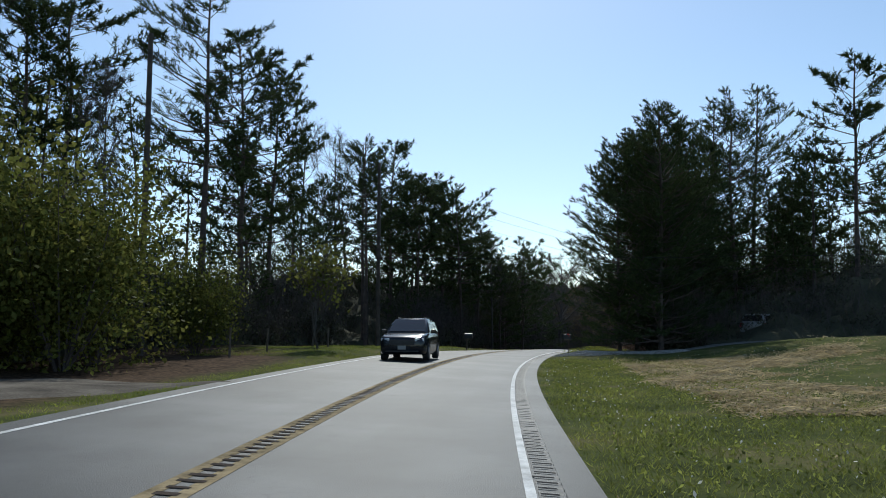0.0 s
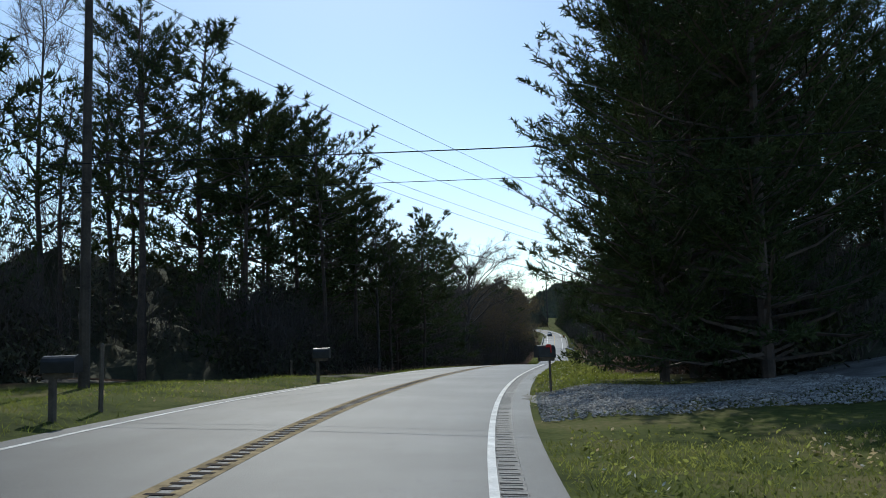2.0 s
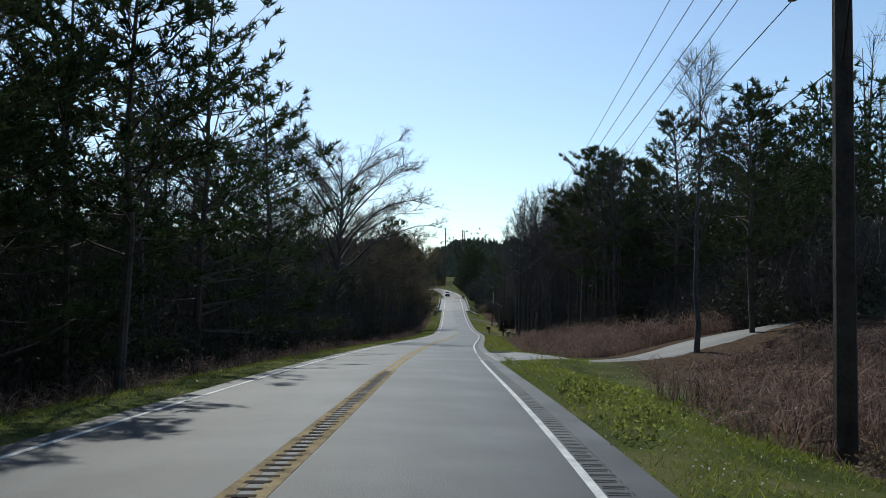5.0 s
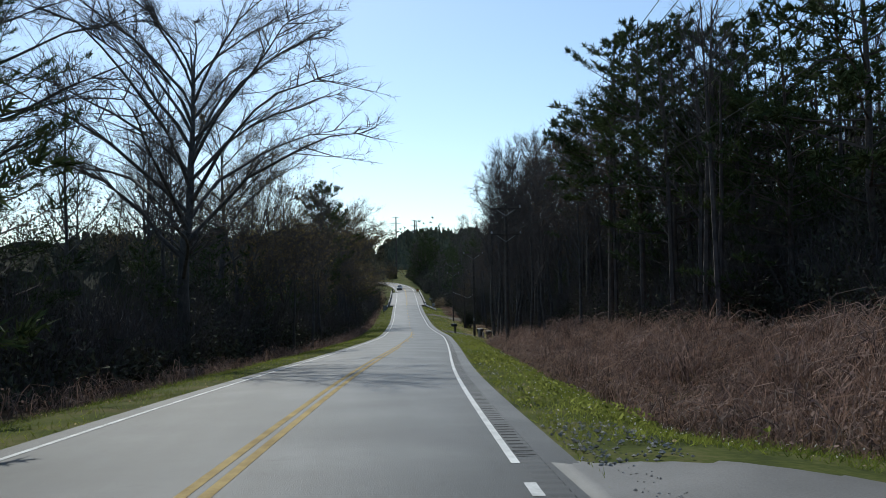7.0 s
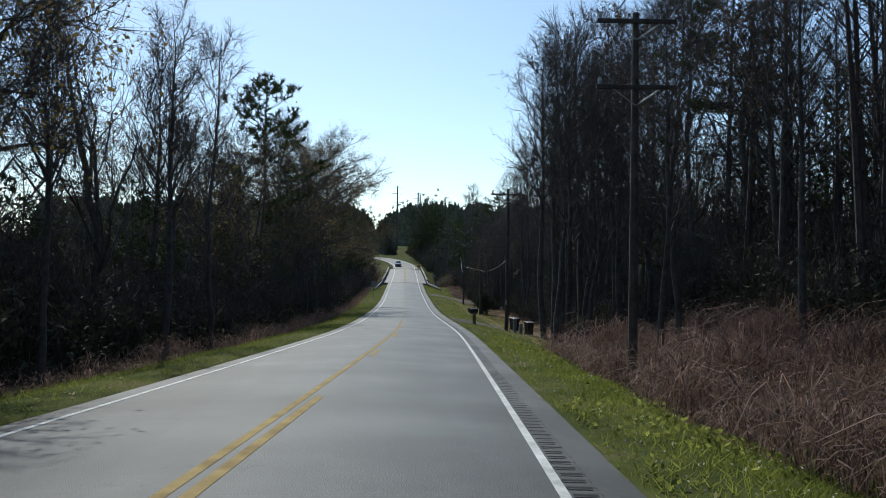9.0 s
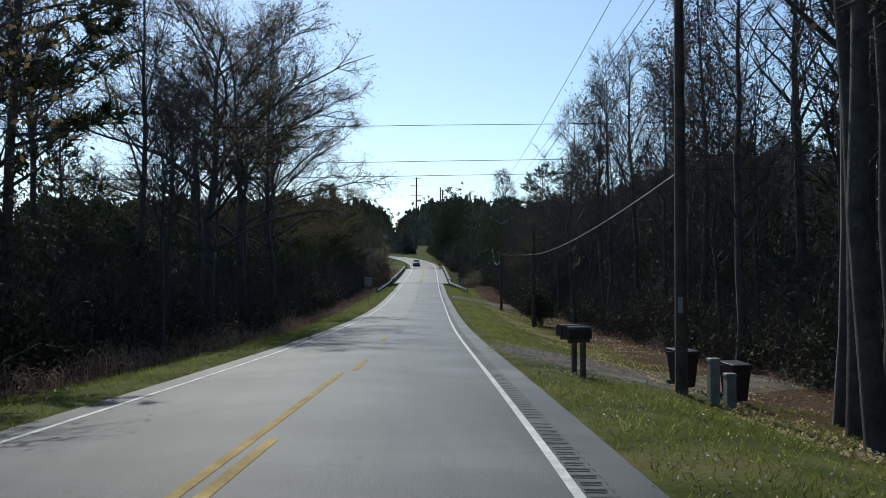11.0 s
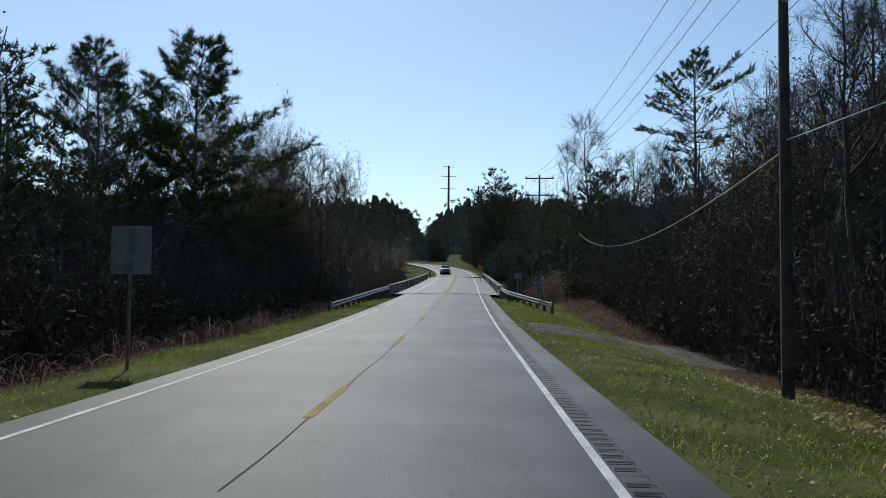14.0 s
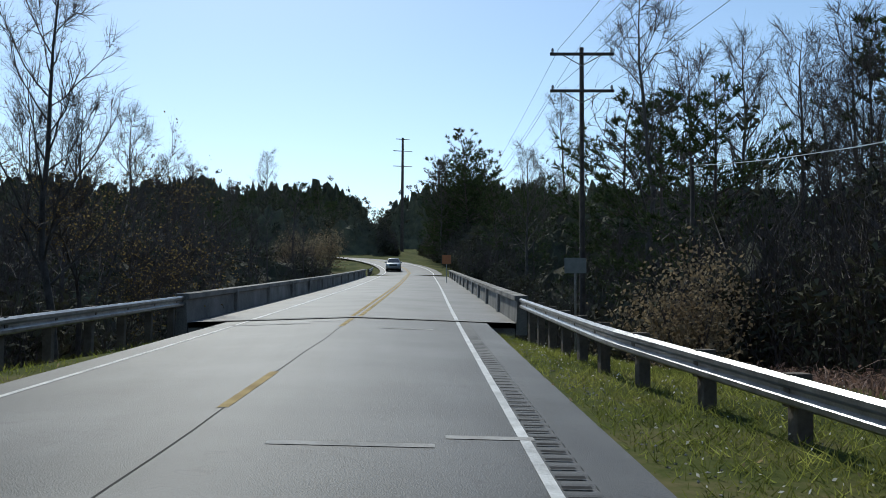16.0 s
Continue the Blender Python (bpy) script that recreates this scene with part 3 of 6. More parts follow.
def forest_tree(seed, height, reach=3.4, limbs=24, clear=0.38, stout=0.17, buds=0):
    """A leafless tree grown up among others: straight leader, steep limbs on its upper part, fine upright twigs."""
    rng = np.random.default_rng(seed)
    tree = new("bare_tree")
    stem, crown = Heap(), Heap()
    z = np.linspace(-0.3, height, 10)
    axis = np.stack([np.cumsum(rng.normal(0, 0.11, 10)) * (z > 1), np.cumsum(rng.normal(0, 0.11, 10)) * (z > 1), z], 1)
    stem.tube(axis, stout * np.linspace(1.1, 0.08, 10), 8)
    b0, b1, t0, t1 = [], [], [], []
    for i in range(limbs):
        k = (i + rng.uniform(-0.4, 0.4)) / limbs
        up = height * (clear + (0.97 - clear) * max(0.0, k))
        o = np.array([np.interp(up, axis[:, 2], axis[:, j]) for j in range(3)])
        turn = 2.4 * i + rng.normal(0, 0.4)
        length = reach * 1.5 * (1.0 - 0.72 * k) * rng.uniform(0.65, 1.15)
        rise = radians(rng.uniform(36, 60))
        pts, q = [o], o
        for j in range(5):
            turn += rng.normal(0, 0.16)
            tilt = rise + 0.09 * j + rng.normal(0, 0.11)
            q = q + length / 5 * np.array([math.cos(turn) * math.cos(tilt), math.sin(turn) * math.cos(tilt), math.sin(tilt)])
            pts.append(q)
        pts = np.array(pts)
        stem.tube(pts, max(0.02, stout * (0.36 - 0.25 * k)) * np.linspace(1, 0.2, 6), 5)
        for n in range(9):
            s = rng.uniform(0.15, 1.0) * 4.99
            j = int(s)
            p = pts[j] + (pts[j + 1] - pts[j]) * (s - j)
            d = (pts[j + 1] - pts[j]) / np.linalg.norm(pts[j + 1] - pts[j])
            w = d * rng.uniform(0.6, 1.0) + rng.normal(0, 0.5, 3) + [0, 0, 0.2]
            size = length * (0.42 - 0.22 * s / 5) * rng.uniform(0.6, 1.2) + 0.3
            e = p + w / np.linalg.norm(w) * size
            b0.append(p)
            b1.append(e)
            c = p + (e - p) * rng.uniform(0.15, 1.0, (9, 1))
            y = (e - p) / size * 0.8 + rng.normal(0, 0.45, (9, 3)) + [0, 0, 0.15]
            f = c + y * rng.uniform(0.3, 0.8, (9, 1))
            t0 += [c, c + (f - c) * 0.5]
            t1 += [f, c + (f - c) * 0.5 + rng.normal(0, 0.24, (9, 3)) + (f - c) * 0.3]
    t0, t1 = np.concatenate(t0), np.concatenate(t1)
    crown.blades(b0, b1, 0.02, rng)
    crown.blades(t0, t1, 0.0095, rng)
    put("trunk", stem.mesh("bare_trunk", GREY_BARK, True), tree)["kind"] = "stuff"
    put("twig_crown", crown.mesh("twig_crown", TWIG), tree)["kind"] = "stuff"
    if buds:
        h = Heap()
        h.leaves(np.repeat(t1, buds, 0) + rng.normal(0, 0.14, (len(t1) * buds, 3)), 0.085, rng)
        put("dry_leaf_crown", h.mesh("dry_leaves", DRY_LEAF), tree)["kind"] = "stuff"
        return tagged(tree, "tall upright tree with dry brown leaves still clinging", "tree", "brown-leaved trees")
    return tagged(tree, "tall upright leafless tree with fine grey twigs", "tree", "bare trees")


def shrub(seed, height=3.5, wide=2.2, leaf=None, n=1500, size=0.15, name="evergreen_shrub", label="dense dark evergreen shrub at the wood's edge"):
    """A many-stemmed shrub of clumped leaves with an uneven outline."""
    rng = np.random.default_rng(seed)
    bush = new(name)
    stem, crown = Heap(), Heap()
    clumps = []
    for _ in range(16):
        a, r = rng.uniform(0, 6.28), wide * 0.5 * math.sqrt(rng.random())
        tip = np.array([math.cos(a) * r, math.sin(a) * r, height * rng.uniform(0.35, 0.95)])
        stem.tube([(math.cos(a) * 0.12, math.sin(a) * 0.12, -0.1), tip * (0.6, 0.6, 0.5), tip], [0.04, 0.025, 0.008], 4)
        for _ in range(5):
            clumps.append(tip * rng.uniform(0.45, 1.0) + rng.normal(0, 0.22 * wide / 2, 3))
    c = np.array(clumps)[rng.integers(0, len(clumps), n)]
    c = c + rng.normal(0, 0.13 * wide, c.shape)
    c[:, 2] = np.abs(c[:, 2])
    crown.leaves(c, size, rng)
    put("stem_clump", stem.mesh("stems", TWIG), bush)
    put("foliage", crown.mesh("foliage", leaf or LEAF), bush)["kind"] = "stuff"
    return tagged(bush, label, "shrub", "roadside shrubs")


PINES = [pine(1, 18, 0.42, 3.3, 1.9), pine(2, 19, 0.46, 3.0, 2.0), pine(3, 16, 0.28, 3.3, 1.6), pine(4, 15, 0.10, 3.2, 1.0), pine(5, 20, 0.58, 3.7, 2.3),
         pine(6, 15, 0.03, 3.3, 2.0, 15, 0.022, 0.24, 0.5, 0.6), pine(7, 20, 0.48, 3.5, 2.6, 26, 0.015, 0.25),
         pine(8, 16, 0.25, 3.0, 0.85, 6, 0.07, 0.55, limbs=False), pine(9, 17, 0.35, 3.0, 0.85, 6, 0.07, 0.55, limbs=False), pine(10, 15, 0.06, 3.2, 0.65, 6, 0.07, 0.5, limbs=False),
         pine(17, 18, 0.10, 4.0, 1.6, 19, 0.018, 0.28, 0.75, 0.7), pine(19, 13, 0.12, 3.6, 2.0, 40, 0.012, 0.42, 0.9)]
BARE = [forest_tree(11, 17), forest_tree(12, 15, 2.8, 20, 0.3, 0.14), forest_tree(13, 18, 3.8, 26, 0.45, 0.2), forest_tree(14, 16, 3.4, 24, 0.25, 0.16), bare_tree(15, 14, 0.30, 0.5, 1),
        spreading_tree(16, 20, 13.0, limbs=26, twig=0.009), spreading_tree(18, 18.5, 11.0, 2, stout=0.3),
        bare_tree(19, 13, 0.2, 0.75, 1, reach=5.5, twigs=22, droop=0.08), forest_tree(20, 17, 3.6, 22, 0.3, 0.18, 1)]
SHRUBS = [shrub(21), shrub(22, 4.5, 3.0, n=2000), shrub(23, 2.6, 2.6), shrub(24, 5.5, 2.6, n=2000)]
PROTO = {"p": (PINES, [18, 19, 16, 15, 20]), "b": (BARE, [17, 15, 18, 16, 14]), "s": (SHRUBS, [3.5, 4.5, 2.6, 5.5]), "c": (PINES[9:10], [15]), "f": (PINES[7:9], [16, 17])}
NEAR_PINE, TALL_PINE, FULL_PINE, TUFT_PINE, OAK, BUD_OAK, ROUND_TREE, BROWN_OAK = 5, 6, 10, 11, 5, 6, 7, 8
HEIGHT = {"p": [18, 19, 16, 15, 20, 15, 20, 16, 17, 15, 18, 13], "b": [17, 15, 18, 16, 14, 20, 18.5, 13, 17], "s": [3.5, 4.5, 2.6, 5.5], "c": [15], "f": [16, 17]}
used = set()
pick = random.Random(5)


def plant(kind, n, x, y, tall=None, turn=None, up=0.0):
    """Sets one tree of a kind at x, y; tall is its height in metres."""
    obs, heights = PROTO[kind][0], HEIGHT[kind]
    n = pick.randrange(len(PROTO[kind][1])) if n is None else n
    k = (tall or heights[n] * pick.uniform(0.85, 1.15)) / heights[n]
    m = Matrix.Translation(spot_x(x, y, up)) @ Matrix.Rotation(pick.uniform(0, 6.28) if turn is None else turn, 4, "Z") @ Matrix.Diagonal((k * pick.uniform(0.92, 1.1), k, k, 1))
    if obs[n].name not in used:
        used.add(obs[n].name)
        obs[n].matrix_basis = m
        return obs[n]
    o = obs[n].copy()
    scene.collection.objects.link(o)
    for c in obs[n].children:
        d = c.copy()
        scene.collection.objects.link(d)
        d.parent = o
        d.matrix_parent_inverse = c.matrix_parent_inverse
    o.matrix_basis = m
    return o


def plant_top(kind, n, x, y, top):
    """Sets one tree so that its top reaches the height top."""
    return plant(kind, n, x, y, max(4.0, top - spot_x(x, y)[2]))


# single trees that stand out along the way
plant("p", TALL_PINE, -12.3, 56.2, 21)
plant("p", TALL_PINE, -9.5, 81.9, 18.2)
plant("p", 0, -6.2, 87.4, 15.5)
plant("p", TALL_PINE, -10.4, 84.3, 18)
for x, y, h in ((13.3, 64.9, 15.6), (12.0, 67.2, 14.4), (14.6, 71.5, 14.0), (13.4, 74.5, 13.5), (10.9, 65.8, 13.5)):
    plant("p", NEAR_PINE, x, y, h)
plant("p", 2, 1.4, 110.6, 12.0)
wide = plant("b", OAK, 3.7, 168.3, 17.5, 5.36)
tagged(wide, "large spreading leafless oak leaning over the road", "tree", "spreading trees")
plant("p", FULL_PINE, 0.0, 152.0, 15.0)
plant("b", OAK, -4.0, 156.5, 15.0, 2.4)
plant("p", 2, 9.7, 234.5, 19.5)
plant("b", BUD_OAK, 3.2, 191.0, 17.5, 0.9)
plant_top("p", 4, 49.1, 342.4, 19.5)
plant_top("p", 3, 48.5, 466.8, 29.0)
plant_top("p", 3, 46.0, 463.0, 22.0)
plant("p", TUFT_PINE, 15.4, 322.5, 14.5)
plant("p", TUFT_PINE, 11.5, 320.0, 13.0)
plant_top("b", 1, 61.5, 457.0, 33.0)
for x, y, top in ((45.5, 470, 25.5), (51.0, 463, 25.0), (47.5, 458, 22.5), (50.0, 472, 27.0), (43.5, 474, 19.0)):
    plant_top("p", 3, x, y, top)
for x, y, top in ((20.6, 337, 11.6), (18.2, 343, 13.6), (20.2, 346, 7.5), (15.5, 341, 13.5), (22.0, 354, 6.5), (15.0, 333, 13.0), (12.0, 339, 15.0), (9.0, 333, 14.5), (17.3, 335, 12.5)):
    plant_top("b", ROUND_TREE, x, y, top)
for x, y, h in ((33.0, 178.0, 18), (15.2, 90.5, 18), (14.2, 83.0, 17), (16.0, 80.5, 19), (18.5, 84.0, 20), (14.2, 79.0, 17), (19.8, 77.5, 19), (19.0, 88.0, 20), (16.6, 84.5, 17), (22.0, 84.0, 20), (17.2, 79.0, 18), (15.6, 77.0, 18)):
    plant("p", FULL_PINE, x, y, h)
plant_top("b", 0, 44.0, 462.0, 23.0)
plant_top("b", 0, 11.7, 512.0, 31.8)
for x, y, h, t in ((13.6, 279.5, 18.5, 1.1), (13.4, 261.5, 18.0, 1.7), (12.6, 254.0, 18.0, 0.4), (11.0, 290.0, 16.0, 4.2), (7.5, 272.0, 17.0, 5.3)):
    plant("b", BUD_OAK, x, y, h, t)
for x, y, h, n in ((22, 527, 15, 3), (17, 531, 16, 2), (26, 536, 14, 3), (11, 529, 14, 3), (5, 533, 15, 2), (52, 612, 15, 3), (30, 615, 17, 2)):
    plant("p", n, x, y, h)
# before the bend
for row in (("p", 0, 27.5, 75, 24.6), ("p", 3, 17.0, 75.5, 18.7), ("p", 3, 23.0, 79, 17.3), ("p", 2, 24.4, 80, 16.4), ("p", 4, -18.2, 52, 23.8), ("p", 1, -19.4, 50, 23.1), ("p", 2, -12.3, 62, 23.8), ("b", 1, -16.3, 86, 24.1), ("b", 2, -14.5, 90, 23.1), ("p", 2, -9.0, 88, 22.4), ("p", 3, -7.2, 96, 20.7), ("p", 3, -4.9, 105, 18.7), ("b", 0, -12.0, 46, 16.4), ("p", 1, -12.2, 66, 22.4)):
    plant_top(*row)
# crest
for row in (("p", 2, 30.5, 154, 19.5), ("p", 2, 31.5, 144, 17.5), ("b", 1, 21.4, 126, 15.7), ("p", 2, 24.8, 128, 15.1), ("p", 3, 29.1, 134, 14.4), ("b", 2, 34.9, 140, 13.0), ("b", 2, 18.7, 103, 13.6), ("b", 0, 21.5, 106, 14.0), ("b", 7, 23.5, 102, 13.0), ("p", 3, -0.3, 107, 12.4), ("p", 3, -0.7, 113, 12.8), ("p", 3, 0.1, 126, 17.5), ("p", 2, -0.5, 105, 12.5), ("p", 3, 1.1, 140, 16.9)):
    plant_top(*row)
# dense left wood after the crest
for row in (("p", 1, -3.0, 93, 17.5), ("p", 0, -5.5, 97, 20.0), ("p", 4, -8.0, 94, 20.0), ("p", 1, -2.5, 101, 16.0), ("p", 4, -6.0, 106, 21.5), ("b", 0, -1.2, 103, 14.5), ("b", 3, -3.5, 109, 17.4), ("p", 9, -2.0, 116, 15.0), ("p", 0, -7.0, 117, 19.5), ("b", 1, -0.5, 120, 13.0), ("p", 9, -1.5, 132, 14.0), ("b", 0, -4.0, 137, 15.5), ("p", 1, -9.0, 128, 18.0), ("p", 4, -10.5, 108, 23.0)):
    plant_top(*row)
# brambles right
for row in (("b", 0, 29.0, 221, 17.5), ("b", 2, 30.4, 224, 19.0), ("b", 0, 31.5, 226.5, 20.0), ("b", 2, 33.0, 227, 21.0), ("b", 1, 28.0, 214.5, 15.5), ("b", 3, 29.6, 217, 17.0), ("p", 1, 29.6, 182, 21.4), ("p", 0, 29.8, 176, 20.2), ("p", 2, 29.6, 170, 18.8), ("p", 1, 30.8, 168, 17.9), ("p", 0, 31.3, 165, 17.1), ("p", 3, 30.5, 160, 16.4), ("b", 0, 30.5, 192, 14.5), ("b", 3, 27.6, 197, 13.5), ("b", 1, 29.5, 200, 15.0), ("b", 0, 33.0, 198, 17.0), ("b", 1, 35.9, 206, 22.8), ("b", 2, 36.9, 234, 23.1), ("b", 1, 37.8, 226, 22.2), ("b", 2, 35.3, 226, 21.1), ("b", 1, 36.0, 217, 20.2), ("b", 0, 41.0, 247, 23.0), ("p", 0, 35.4, 208, 18.6)):
    plant_top(*row)
# brown-leaved oaks in the right wood
for x, y, top in ((31.5, 184.0, 18.0), (32.5, 190.0, 18.5), (34.0, 200.0, 19.0), (35.5, 212.0, 20.0), (34.5, 222.0, 20.0), (38.0, 236.0, 19.0), (37.5, 250.0, 17.0), (40.5, 262.0, 17.0), (39.5, 274.0, 16.0)):
    plant_top("b", BROWN_OAK, x, y, top)
# left middle
for row in (("b", 3, 5.1, 192, 14.2), ("b", 4, 6.0, 199, 15.4), ("b", 7, 4.5, 185, 14.0), ("b", 7, 7.0, 212, 13.0), ("b", 7, 9.5, 222, 13.0), ("b", 0, 10.4, 249, 16.8), ("b", 1, 9.7, 206, 13.3), ("b", 0, 9.1, 198, 11.9), ("b", 3, 14.9, 264, 17.9), ("b", 2, 8.1, 188, 8.7)):
    plant_top(*row)
# left oaks
for row in (("b", 2, 13.0, 240, 7.7), ("b", 2, 12.5, 243, 8.8), ("b", 0, 11.8, 247, 10.2), ("b", 2, 12.3, 251, 11.4), ("b", 1, 12.5, 257, 12.9), ("b", 0, 12.1, 268, 15.8)):
    plant_top(*row)
# right lawn
for row in (("b", 1, 38.6, 280, 16.0), ("b", 1, 39.4, 272, 18.1), ("b", 2, 39.4, 266, 17.1), ("b", 0, 38.3, 258, 14.4), ("b", 2, 37.4, 251, 12.3), ("b", 1, 37.5, 247, 10.9), ("b", 0, 37.5, 244, 9.9), ("b", 1, 49.0, 382, 22.7), ("b", 1, 42.5, 296, 14.5), ("b", 0, 44.5, 302, 15.5), ("b", 3, 41.5, 288, 13.5), ("b", 2, 46.0, 308, 15.0), ("p", 3, 45.8, 362, 11.0), ("b", 2, 39.7, 302, 10.3), ("b", 1, 40.0, 299, 10.7), ("b", 0, 40.4, 296, 10.0), ("b", 2, 39.9, 292, 9.1), ("b", 2, 46.3, 352, 9.5)):
    plant_top(*row)
for x, y, top in ((29.8, 214, 13.5), (31.8, 222, 16.0), (36.5, 233, 19.0), (36.0, 242, 18.0), (34.5, 216, 17.0), (36.0, 228, 19.0)):
    plant_top("b", 3, x, y, top)
for n, x, y, top in ((1, 39.5, 320, 8.0), (0, 42.0, 322, 9.5), (2, 44.5, 319, 11.0), (7, 47.0, 323, 12.0), (1, 49.5, 320, 14.5), (7, 43.0, 314, 11.0), (0, 46.5, 312, 14.5)):
    plant_top("b", n, x, y, top)
plant("s", 3, 34.6, 277.5, 4.2)
plant("s", 1, 35.4, 279.0, 3.4)
# left brook
for row in (("p", 3, 15.1, 300, 7.0), ("b", 1, 15.7, 306, 7.7), ("b", 3, 21.9, 352, 11.4), ("p", 3, 14.1, 296, 4.1), ("b", 0, 12.7, 420, 15.4), ("b", 1, 14.5, 440, 16.2), ("b", 0, 9.2, 385, 13.5), ("b", 2, 10.5, 390, 14.9), ("b", 1, 12.5, 396, 16.0), ("b", 0, 14.4, 402, 12.9)):
    plant_top(*row)
# right brook
for row in (("p", 3, 53.7, 402, 19.8), ("p", 2, 54.1, 392, 17.3), ("b", 1, 52.8, 382, 17.9), ("b", 2, 53.7, 376, 16.6), ("b", 0, 55.0, 372, 16.0), ("b", 1, 54.7, 366, 15.6), ("p", 3, 54.6, 362, 15.2), ("b", 0, 47.2, 412, 16.2), ("p", 3, 47.7, 432, 15.8), ("b", 2, 48.2, 358, 9.9), ("b", 1, 46.2, 352, 8.6)):
    plant_top(*row)


# the woods on both sides: near rows of trees, deeper rows behind
def woods(y0, y1, u_edge, kinds, gap, rows, deep=6.0, tall=(0.85, 1.15), seed=0):
    r = random.Random(seed)
    for row in range(rows):
        y = y0 + r.uniform(0, gap)
        while y < y1:
            u = u_edge + math.copysign(row * deep + r.uniform(0, deep * 0.8), u_edge)
            kind = r.choice(kinds)
            n = r.randrange(len(PROTO[kind][1]))
            plant(kind, n, float(cx(y)) + u, y, PROTO[kind][1][n] * r.uniform(*tall))
            y += gap * r.uniform(0.6, 1.5)


woods(-20, 60, -21, "ffb", 6.5, 2, seed=1)
woods(60, 108, -17, "fffb", 5.5, 2, tall=(0.8, 1.0), seed=2)
woods(108, 152, -13, "fb", 5.0, 2, tall=(0.5, 0.65), seed=3)
woods(152, 255, -12.5, "b", 6.4, 2, tall=(0.7, 0.95), seed=4)
woods(255, 345, -17, "bbf", 8.0, 2, tall=(0.5, 0.65), seed=5)
woods(345, 520, -26, "bbf", 9.0, 2, tall=(0.5, 0.75), seed=6)
woods(76, 94, 20, "f", 5.0, 2, tall=(0.75, 0.95), seed=7)
woods(124, 134, 20, "fb", 5.5, 2, tall=(0.5, 0.65), seed=8)
woods(134, 205, 22, "fffb", 5.0, 2, tall=(0.8, 1.0), seed=9)
woods(205, 255, 22, "bbbbf", 5.0, 2, tall=(0.8, 1.1), seed=10)
woods(255, 305, 22, "bbf", 5.0, 2, tall=(0.6, 0.85), seed=11)
woods(305, 440, 24, "bbbf", 6.0, 3, deep=9, tall=(0.55, 0.8), seed=12)
woods(440, 560, 15, "fb", 8.0, 2, tall=(0.7, 0.9), seed=13)
for n, (y0, y1, u, gap) in enumerate(((34, 76, -15, 7), (84, 150, -10, 5), (160, 255, -10.5, 6), (255, 345, -10.5, 6), (134, 205, 21, 6), (205, 300, 20, 6), (300, 345, 16, 6), (352, 425, 13, 7))):
    woods(y0, y1, u, "c", gap, 1, deep=4, tall=(0.36, 0.62), seed=20 + n)
woods(24, 62, 55, "fb", 6.0, 2, tall=(0.6, 0.8), seed=14)


def wood_mass(name, y0, y1, u0, u1, low, high, count, seed, label, twigs=190):
    """Close-grown leafless trees too many to count, each with a trunk, steep limbs and twigs."""
    rng = np.random.default_rng(seed)
    h = Heap()
    for _ in range(count):
        y, u = rng.uniform(y0, y1), rng.uniform(u0, u1)
        foot = np.array([float(cx(y)) + u, y, float(ground(y, u)) - 0.2])
        tall = rng.uniform(low, high)
        lean = rng.normal(0, 0.03, 2) * tall
        top = foot + [lean[0], lean[1], tall]
        h.tube([foot, (foot + top) / 2 + rng.normal(0, 0.12, 3), top], [0.011 * tall, 0.007 * tall, 0.015], 5)
        n = 18
        k = rng.uniform(0.3, 0.95, (n, 1))
        a = foot + (top - foot) * k
        turn = rng.uniform(0, 6.283, (n, 1))
        out = tall * 0.27 * (1.15 - k) * rng.uniform(0.6, 1.3, (n, 1))
        e = a + np.hstack([np.cos(turn) * out, np.sin(turn) * out, out * rng.uniform(0.8, 1.5, (n, 1))])
        h.blades(a, e, 0.035, rng)
        i = rng.integers(0, n, twigs)
        p = a[i] + (e - a)[i] * rng.uniform(0.15, 1.0, (twigs, 1))
        q = p + ((e - a)[i] / np.linalg.norm((e - a)[i], axis=1, keepdims=True) + rng.normal(0, 0.6, (twigs, 3))) * rng.uniform(0.35, 1.1, (twigs, 1))
        h.blades(p, q, 0.016, rng)
    return tagged(put(name, h.mesh(name, TWIG)), label, "wood", kind="stuff")


wood_mass("hillside_wood", 306, 404, 15, 46, 6.5, 10.5, 430, 91, "dense leafless grey brown wood covering the hillside")
wood_mass("roadside_wood", 136, 214, 27, 46, 14, 20, 130, 92, "tall dense leafless wood behind the brambles", 260)
wood_mass("roadside_wood", 160, 208, 14.5, 28, 12, 17, 80, 95, "tall dense leafless wood behind the brambles", 300)
wood_mass("roadside_wood", 214, 304, 17, 42, 11, 17, 130, 93, "tall dense leafless wood behind the lawn", 240)
wood_mass("brookside_wood", 345, 430, -48, -10, 7, 11, 150, 94, "leafless wood along the brook")


